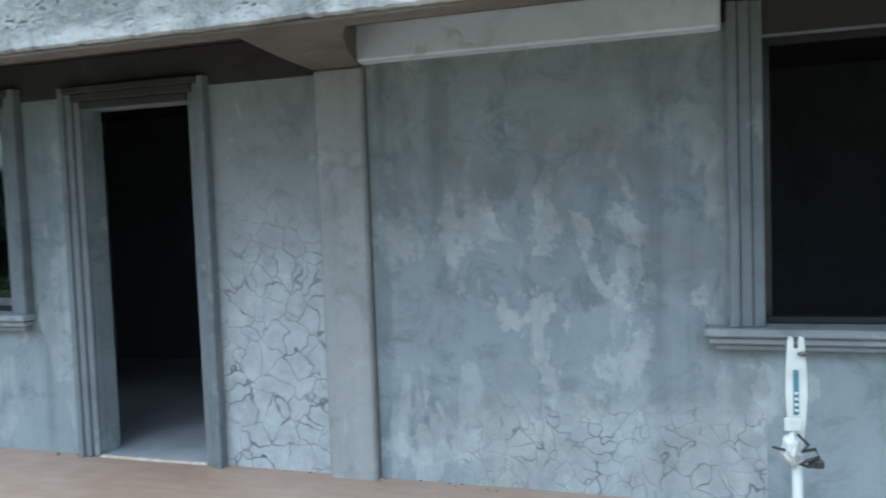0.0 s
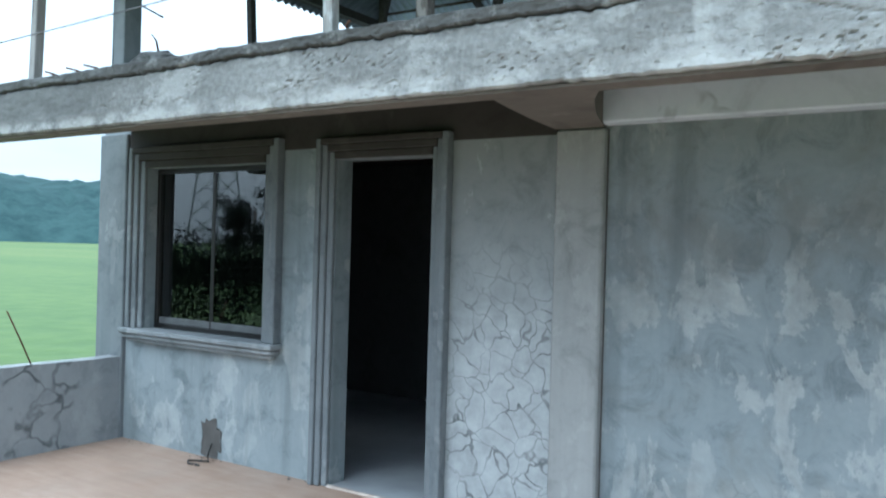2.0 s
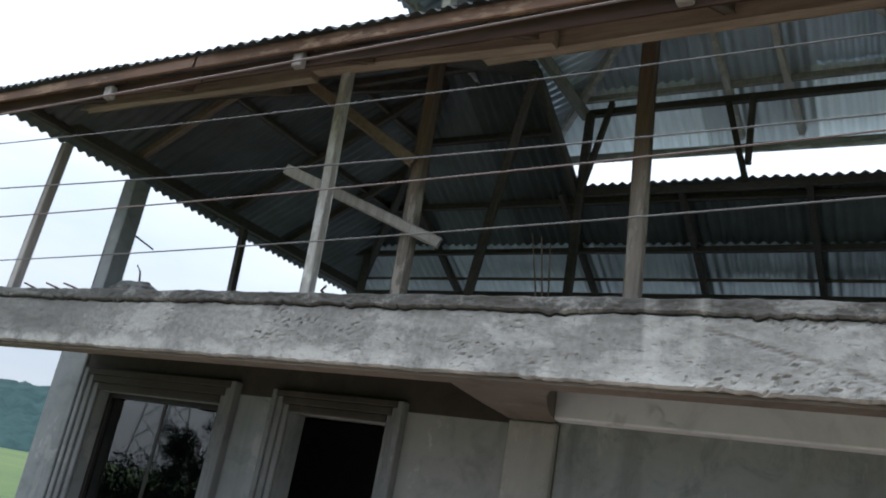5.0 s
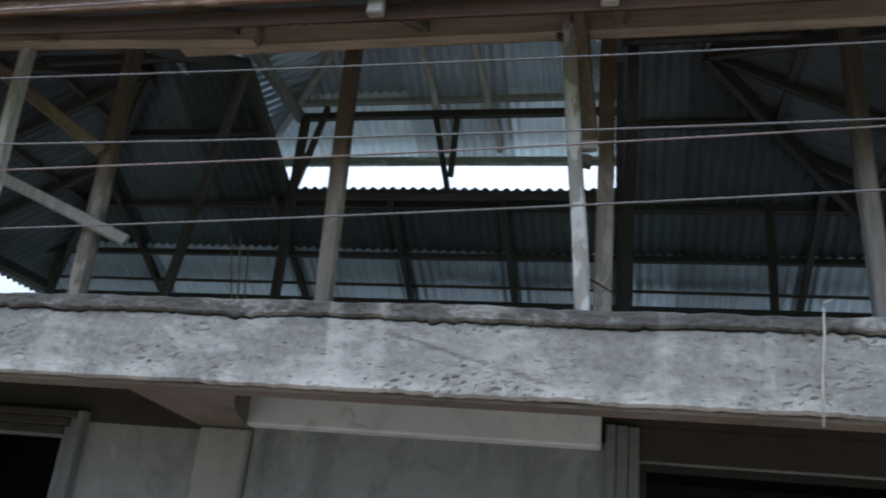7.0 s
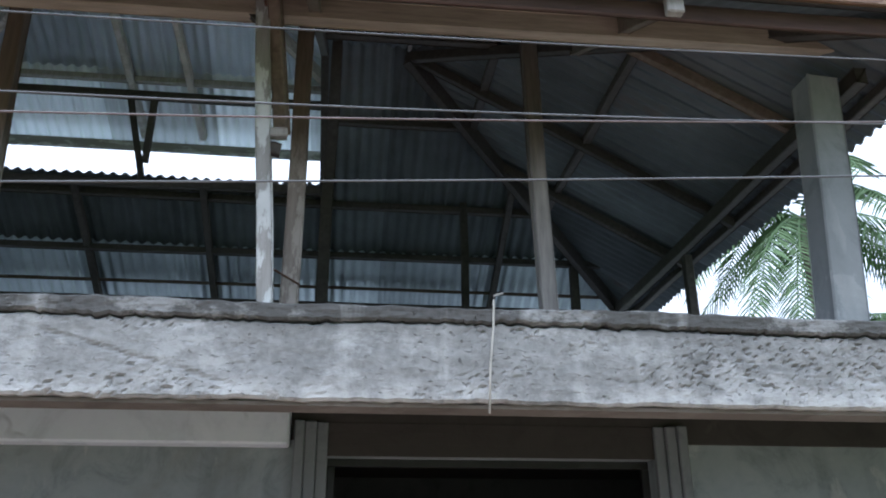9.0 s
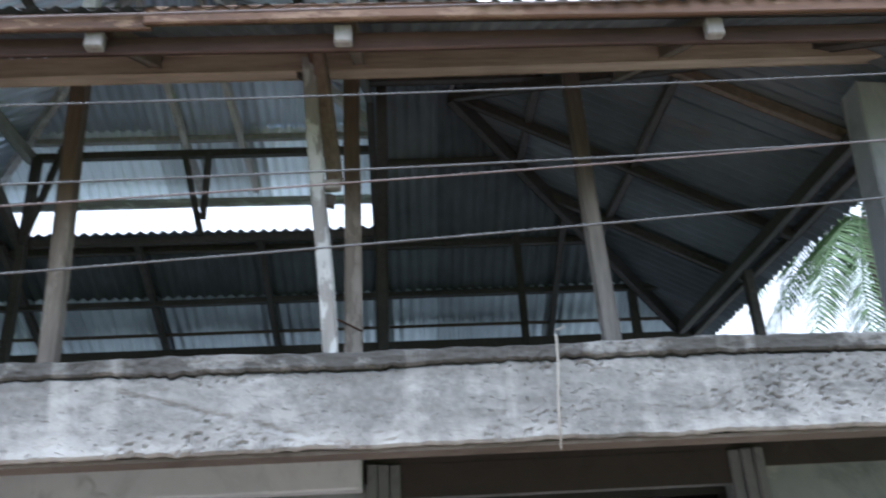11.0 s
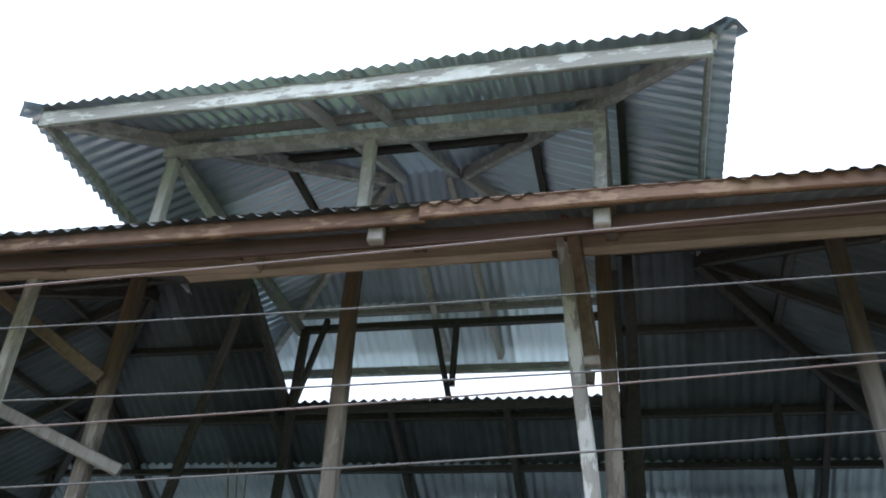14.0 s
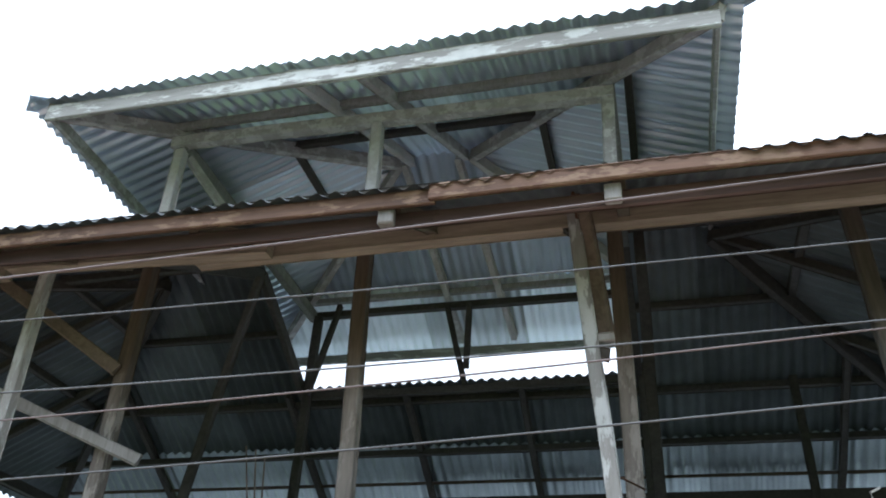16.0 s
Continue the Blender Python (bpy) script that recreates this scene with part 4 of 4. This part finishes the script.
single("nail_rod", bm, "rebar", "short rusty rod between two posts", "rod", smooth=True)

# cupola frame
frame_cup = thing("cupola_frame", "timber frame with peeling white fascia boards", "roof frame")
for p, q, h in (((FC[0], FC[2], 4.615), (FC[1], FC[2], 4.59), 0.105), ((FC[0], FC[3], 4.585), (FC[1], FC[3], 4.575), 0.075),
                ((FC[0] + 0.01, FC[2] + 0.02, 4.63), (FC[0] + 0.01, FC[3] - 0.02, 4.62), 0.075), ((FC[1] - 0.01, FC[2] + 0.02, 4.62), (FC[1] - 0.01, FC[3] - 0.02, 4.62), 0.075)):
    part("fascia_board", stick(p, q, 0.025, h), "wood_fascia", frame_cup, "peeling white fascia board")
part("plate", stick((-0.455, HOLE[2], 4.745), (2.06, HOLE[2], 4.69), 0.06, 0.075), "wood_whitish", frame_cup)
part("plate", stick((-0.42, HOLE[3], 4.735), (2.1, HOLE[3], 4.735), 0.05, 0.055), "wood_dark", frame_cup)
for x in (-0.386, 2.04):
    part("plate", stick((x, HOLE[2], 4.72), (x, HOLE[3], 4.72), 0.06, 0.08), "wood_grey", frame_cup)
for cx, ex in ((cup.x0, 1), (cup.x1, -1)):
    for cy, ey in ((cup.y0, 1), (cup.y1, -1)):
        part("hip_rafter", stick((cx + ex * 0.1, cy + ey * 0.06, cup.z - 0.035), (cx + ex * cup.half, cy + ey * cup.half, cup.z + cup.s * cup.half - 0.06), 0.05, 0.09), "wood_whitish", frame_cup)
for xa, xb in ((0.5, 0.66), (0.82, 1.04)):
    part("rafter", stick(under(cup, xa, cup.y0 + 0.06, 0.06), under(cup, xb, cup.ry, 0.055), 0.045, 0.075), "wood_whitish", frame_cup)
for xa, xb in ((0.7, 0.6), (1.12, 0.98)):
    part("rafter", stick(under(cup, xa, cup.y1 - 0.1, 0.055), under(cup, xb, cup.ry, 0.055), 0.045, 0.075), "wood_whitish", frame_cup)
part("knee_brace", stick((-0.36, -0.76, 4.66), (-0.1, -0.2, 4.3), 0.04, 0.05), "wood_whitish", frame_cup)
for f in (0.53, 1.05):
    z = cup.z + cup.s * f - 0.035
    for y in (cup.y0 + f, cup.y1 - f):
        part("purlin", stick((cup.x0 + f, y, z), (cup.x1 - f, y, z), 0.045, 0.045), "wood_dark" if f > 0.6 else "wood_grey", frame_cup)
    for x in (cup.x0 + f, cup.x1 - f):
        part("purlin", stick((x, cup.y0 + f, z), (x, cup.y1 - f, z), 0.045, 0.045), "wood_dark", frame_cup)

# ---- cables strung past the balcony ----
# each: offset and slope of its line in plan, then height, slope and sag
CABLES = ((-2.6, 0.05, 2.523, 0.0193, 0.0065, "cable"), (-2.8, 0.1, 2.243, 0.0383, 0.0094, "cable"), (-2.8, 0.1, 2.1615, 0.0647, 0.0093, "cable_pink"),
          (-2.6, 0.0, 2.118, 0.0309, 0.0062, "cable"), (-3.4, 0.2, 2.043, 0.1594, 0.0053, "cable_pink"))
for y0, k, z0, b, c, m in CABLES:
    bm = tube([(x, y0 + k * x, z0 + b * x + c * x * x) for x in np.linspace(-9, 10, 60)], 0.0019, 6)
    single("overhead_cable", bm, m, "thin overhead service cable in front of the balcony", "cable", "overhead cables", smooth=True)

# ---- small things on the balcony edge ----
bm = tube([(2.79, -1.06, 2.56), (2.745, -1.13, 2.525), (2.735, -1.178, 2.49), (2.73, -1.186, 2.4), (2.715, -1.185, 2.25), (2.708, -1.19, 2.1)], 0.0042, 7)
single("hanging_cord", bm, "cable_white", "dirty white cord hanging over the concrete edge", "cord", smooth=True)
for x, y, dx, ln in ((-2.72, -1.12, -0.1, 0.16), (-2.48, -1.13, -0.12, 0.13), (-2.3, -1.13, -0.13, 0.14), (-0.52, -1.15, 0.05, 0.09), (-1.35, -0.9, 0.0, 0.12)):
    bm = tube([(x, y + 0.1, 2.45), (x + dx * 0.4, y - 0.02, 2.476), (x + dx, y - ln * 0.3, 2.495)], 0.006, 6)
    single("rebar_stub", bm, "rebar", "short rusty steel bar sticking out of concrete", "rebar", "rebar stubs", smooth=True)
stalks = thing("dry_stalks", "dry thin stalks leaning behind the parapet edge", "stalks", at=(0, 0, 0))
for a, b in (((0.25, -0.4, 2.44), (0.16, -0.42, 3.04)), ((0.27, -0.4, 2.44), (0.215, -0.42, 3.02)), ((0.28, -0.38, 2.44), (0.27, -0.42, 2.98))):
    part("stalk", tube([a, [(p + q) / 2 + 0.008 for p, q in zip(a, b)], b], 0.007, 6, 0.5), "wood_brown", stalks)


def lump(cx, cy, cz, r, seed):
    bm = bmesh.new()
    bmesh.ops.create_icosphere(bm, subdivisions=3, radius=r)
    for v in bm.verts:
        v.co *= 1 + 0.35 * noise.noise(v.co * (2.5 / r) + Vector((seed, 0, 0)))
        v.co.z *= 0.6
        v.co += Vector((cx, cy, cz))
    return bm


bm = tube([(-2.12, -0.9, 2.56), (-2.15, -0.9, 2.66), (-2.18, -0.91, 2.7)], 0.007, 6, 0.6)
single("twig", bm, "rebar", "short dark twig stuck in the mortar heap", "twig", smooth=True)
single("mortar_lump", lump(-2.12, -0.9, 2.49, 0.16, 2.0), "slab_top", "dark heap of old mortar on the balcony", "rubble")
bm = tube([(-2.87, -0.5, 3.08), (-2.9, -0.28, 3.05)], 0.006, 6)
single("nail_rod", bm, "rebar", "short rusty rod through the post", "rod", smooth=True)

# ---- small things on the terrace ----
bm = tube([(-3.68, -0.88, 1.0), (-3.665, -0.8, 0.82), (-3.66, -0.7, 0.6)], 0.0055, 6)
single("rebar_rod", bm, "rebar", "bent rusty rod rising from the side wall", "rod", smooth=True)
hole = thing("wall_outlet_hole", "broken rough recess at the foot of the wall, shade painted flat", "hole")
bm = bmesh.new()
pts = []
NH = 30
for k in range(NH):
    a = 2 * math.pi * k / NH
    r = 1 + 0.55 * noise.noise((2.2 * math.cos(a), 2.2 * math.sin(a), 3)) + 0.25 * noise.noise((k * 1.3, 5, 0))
    pts.append((-2.615 + 0.1 * r * math.copysign(abs(math.cos(a)) ** 0.6, math.cos(a)), 0.135 + 0.13 * r * math.copysign(abs(math.sin(a)) ** 0.6, math.sin(a))))
rim = [bm.verts.new((x, -0.006 + 0.005 * noise.noise((x * 30, z * 30, 0)), max(0.002, z))) for x, z in pts]
inn = [bm.verts.new((-2.615 + (x + 2.615) * 0.85, -0.002, max(0.004, 0.135 + (z - 0.135) * 0.85))) for x, z in pts]
for k in range(NH):
    bm.faces.new((rim[k], rim[(k + 1) % NH], inn[(k + 1) % NH], inn[k]))
# flat face, coloured dark for the shade inside the hole
bm.faces.new(inn)
part("recess", bm, "pvc", hole)
bm = tube([(-2.6, -0.01, 0.1), (-2.58, -0.06, 0.03), (-2.52, -0.1, 0.012), (-2.6, -0.13, 0.01), (-2.66, -0.16, 0.008), (-2.6, -0.21, 0.008), (-2.5, -0.2, 0.008)], 0.006, 6)
single("loose_wire", bm, "black_rubber", "short black wire curled on the floor", "wire", smooth=True)

# white forked pole standing before the wide window
pole = thing("forked_pole", "white plastic pole with forked head and tied cord", "pole", at=(0, 0, 0))
PX, PY = 2.204, -1.2
part("shaft", tube([(PX + 0.004, PY, 0.0), (PX + 0.002, PY, 0.35), (PX, PY, 0.66)], 0.016, 10), "white_plastic", pole, smooth=True)
head = bmesh.new()
outer = [(0.016, 0.64), (0.026, 0.72), (0.031, 0.8), (0.03, 0.88), (0.024, 0.97), (0.022, 0.985), (0.008, 0.985), (0.006, 0.95)]
prof = [(x, z) for x, z in outer] + [(-x, z) for x, z in reversed(outer)]
f0 = [head.verts.new((PX + x, PY - 0.01, z)) for x, z in prof]
f1 = [head.verts.new((PX + x, PY + 0.01, z)) for x, z in prof]
head.faces.new(f0)
head.faces.new(f1[::-1])
for k in range(len(prof)):
    head.faces.new((f0[k], f1[k], f1[(k + 1) % len(prof)], f0[(k + 1) % len(prof)]))
hd = part("fork_head", head, "white_plastic", pole)
part("label_strip", box(PX - 0.009, PX + 0.007, PY - 0.014, PY - 0.0105, 0.745, 0.885, 0.002), "blue_label", hd, "faded blue printed strip")
for k in range(4):
    part("print_bar", box(PX - 0.006, PX + 0.005, PY - 0.0165, PY - 0.0145, 0.755 + 0.018 * k, 0.763 + 0.018 * k, 0), "white_plastic", hd)
part("paper_tag", box(PX - 0.036, PX + 0.012, PY - 0.022, PY - 0.018, 0.695, 0.735, 0.001), "white_plastic", pole, "small white paper tag")
bm = lump(0, 0, 0, 0.034, 5.0)
bmesh.ops.scale(bm, verts=bm.verts, vec=(0.85, 0.85, 2.5))
bmesh.ops.translate(bm, verts=bm.verts, vec=(PX - 0.016, PY - 0.012, 0.635))
part("float", bm, "white_plastic", pole, "lumpy white float")
part("twig", tube([(PX - 0.035, PY - 0.03, 0.637), (PX - 0.072, PY - 0.035, 0.646)], 0.0045, 6), "black_rubber", pole, "short black stub")
part("clip", lump(PX + 0.018, PY - 0.012, 0.935, 0.013, 8.0), "pvc", hd, "small dark clip")
cord = tube([(PX + 0.0, PY - 0.035, 0.69), (PX + 0.03, PY - 0.04, 0.66), (PX + 0.012, PY - 0.045, 0.64), (PX + 0.05, PY - 0.03, 0.645), (PX + 0.062, PY - 0.025, 0.62), (PX + 0.025, PY - 0.045, 0.612),
             (PX + 0.006, PY - 0.045, 0.6), (PX + 0.03, PY - 0.04, 0.592), (PX + 0.055, PY - 0.03, 0.598)], 0.0055, 6)
part("cord", cord, "black_rubber", pole, "dark twisted cord", smooth=True)
part("cord_end", box(PX + 0.03, PX + 0.075, PY - 0.035, PY - 0.015, 0.585, 0.61, 0.004), "black_rubber", pole)


# ---- trees, palm and pylon around the house ----
def leaf_cloud(centres, per, size, seed):
    r = random.Random(seed)
    bm = bmesh.new()
    for c, rad in centres:
        for _ in range(per):
            d = Vector((r.gauss(0, 1), r.gauss(0, 1), r.gauss(0, 0.8)))
            d = d.normalized() * rad * (r.random() ** 0.4)
            p = Vector(c) + d
            n = Vector((r.gauss(0, 1), r.gauss(0, 1), r.gauss(0.6, 1))).normalized()
            t = n.orthogonal().normalized()
            b = n.cross(t)
            s2 = size * r.uniform(0.6, 1.4)
            v = [bm.verts.new(p + t * s2), bm.verts.new(p + b * s2 * 0.45 + n * s2 * 0.1), bm.verts.new(p - t * s2), bm.verts.new(p - b * s2 * 0.45 + n * s2 * 0.1)]
            bm.faces.new(v)
    return bm


def tree(x, y, h, w, seed, label):
    r = random.Random(seed)
    ob = thing("tree", label, "tree", "trees beyond the terrace", at=(x, y, GROUND_Z))
    part("trunk", tube([(0, 0, -0.1), (0.1, 0.05, h * 0.25), (0.0, 0.15, h * 0.5), (0.1, 0.1, h * 0.75)], h * 0.03, 8, 0.4), "bark", ob, smooth=True)
    cs = []
    for k in range(9):
        a = r.uniform(0, 6.28)
        q = (w * 0.5 * r.uniform(0.2, 1) * math.cos(a), w * 0.5 * r.uniform(0.2, 1) * math.sin(a), h * r.uniform(0.35, 0.92))
        part("limb", tube([(0.03, 0.1, h * 0.4), (q[0] * 0.5, q[1] * 0.5, (h * 0.4 + q[2]) * 0.5 + 0.1), q], h * 0.012, 6, 0.4), "bark", ob)
        cs.append((q, w * r.uniform(0.16, 0.3)))
    part("crown", leaf_cloud(cs, 420, w * 0.03, seed), "leaf", ob, "dense dark green leaves")
    return ob


tree(-38.0, -32.8, 5.4, 2.4, 11, "slender dark leafy tree beyond the terrace")
tree(-33.6, -30.0, 5.2, 3.0, 12, "broad dark leafy tree beyond the terrace")
# shrubs added out of view to darken what window_1 mirrors
cs = [((-2.7 - 1.13 * 22 + k * 0.7, -22 - k * 0.35 + noise.noise((k, 0, 0)), 0.3 + 0.3 * noise.noise((k * 0.7, 1, 0))), 0.8) for k in range(-14, 15)]
tagged(single("hedge", leaf_cloud(cs, 500, 0.08, 21), "leaf", "added dark shrubs that darken the window's reflection", "hedge"), kind="stuff")

# second added hedge, nearer, hides the bright field from the lower pane
cs = [((-12.9 + k * 0.5, -9.3 - k * 0.42, 0.0 + 0.6 * j + 0.2 * noise.noise((k * 0.7, j, 0))), 0.75) for k in range(-12, 13) for j in range(3)]
tagged(single("hedge", leaf_cloud(cs, 900, 0.045, 22), "leaf", "added dense hedge hiding the field from the window's reflection", "hedge"), kind="stuff")

pylon = thing("power_pylon", "grey steel lattice power pylon in the fields", "pylon", at=(-96.0, -82.0, GROUND_Z))
for sx in (-1, 1):
    for sy in (-1, 1):
        part("leg", tube([(3.2 * sx, 3.2 * sy, 0), (1.0 * sx, 1.0 * sy, 24), (0.5 * sx, 0.5 * sy, 38)], 0.14, 6), "galv", pylon)
for face in range(4):
    bm = bmesh.new()
    for k in range(11):
        z0, z1 = k * 3.0, (k + 1) * 3.0
        def wd(z):
            return 3.2 - 2.2 * z / 24 if z < 24 else 1.0 - 0.5 * (z - 24) / 14
        for sgn in (-1, 1):
            a, b = (-sgn * wd(z0), wd(z0), z0), (sgn * wd(z1), wd(z1), z1)
            m = Matrix.Rotation(face * math.pi / 2, 3, "Z")
            add_tube(bm, [m @ Vector(a), m @ Vector(b)], 0.07, 4)
    part("lattice", bm, "galv", pylon)
for z, w in ((27, 5.5), (31.5, 4.6), (36, 3.6)):
    part("cross_arm", add_tube(tube([(-w, 0, z), (0, 0, z + 0.9), (w, 0, z)], 0.1, 5), [(-w, 0, z), (w, 0, z)], 0.1, 5), "galv", pylon)


def palm(x, y, h, seed, label, reach=3.0):
    r = random.Random(seed)
    ob = thing("palm_tree", label, "palm tree", "palms beside the house", at=(x, y, GROUND_Z))
    part("trunk", tube([(0, 0, -0.1), (0.2, 0.1, h * 0.35), (0.25, 0.1, h * 0.7), (0.1, 0, h)], 0.17, 10, 0.7), "bark", ob, smooth=True)
    for k in range(17):
        a = 2 * math.pi * k / 17 + r.uniform(-0.15, 0.15)
        lift = r.uniform(-0.35, 0.9)
        bm = bmesh.new()
        spine = []
        for i in range(15):
            f = i / 14
            rr = reach * f * (1 - 0.12 * f)
            z = h + reach * (lift * f - (0.75 + 0.3 * lift) * f * f)
            spine.append(Vector((0.1 + rr * math.cos(a), rr * math.sin(a), z)))
        add_tube(bm, spine, 0.022, 5, 0.3)
        side = Vector((-math.sin(a), math.cos(a), 0))
        for i in range(1, 14):
            for j in range(3):
                p = spine[i].lerp(spine[i + 1], j / 3)
                d = (spine[i + 1] - spine[i]).normalized()
                for sg in (-1, 1):
                    ln = reach * 0.27 * math.sin(math.pi * (0.12 + 0.8 * i / 14)) * r.uniform(0.85, 1.1)
                    tip = p + side * sg * ln * 0.75 + d * ln * 0.45 + Vector((0, 0, -ln * r.uniform(0.3, 0.6)))
                    mid = p.lerp(tip, 0.5) + Vector((0, 0, ln * 0.08))
                    wv = d * 0.028
                    v = [bm.verts.new(p - wv * 0.6), bm.verts.new(p + wv * 0.6), bm.verts.new(mid + wv), bm.verts.new(tip), bm.verts.new(mid - wv)]
                    bm.faces.new(v)
        part("frond", bm, "palm_leaf", ob)
    return ob


palm(10.6, 9.6, 8.4, 31, "coconut palm with drooping fronds beside the house")
palm(15.5, 13.0, 7.4, 32, "farther coconut palm with drooping fronds", 3.4)

# crumbs of mortar along the foot of the wall
bm = bmesh.new()
rc = random.Random(5)
for k in range(60):
    cx = rc.choice((rc.uniform(-3.55, -3.2), rc.uniform(-1.85, -1.6), rc.uniform(-0.75, 0.0), rc.uniform(0.25, 1.2), rc.uniform(-2.75, -2.45)))
    cy, r0 = -0.015 - abs(rc.gauss(0, 0.035)), rc.uniform(0.004, 0.012)
    vs = [bm.verts.new((cx + r0 * rc.uniform(0.6, 1.2) * a, cy - 0.05 * (cx > 0 and cx < 0.3) + r0 * rc.uniform(0.6, 1.2) * b, r0 * (0.4 + 0.5 * c * rc.uniform(0.5, 1))))
          for a, b, c in ((1, 0, 0), (-1, 0, 0), (0, 1, 0), (0, -1, 0), (0, 0, 1), (0, 0, -0.8))]
    for a, b, c in ((0, 2, 4), (2, 1, 4), (1, 3, 4), (3, 0, 4), (2, 0, 5), (1, 2, 5), (3, 1, 5), (0, 3, 5)):
        bm.faces.new((vs[a], vs[b], vs[c]))
tagged(single("mortar_crumbs", bm, "pvc", "small crumbs of mortar along the wall foot", "rubble"), kind="stuff")
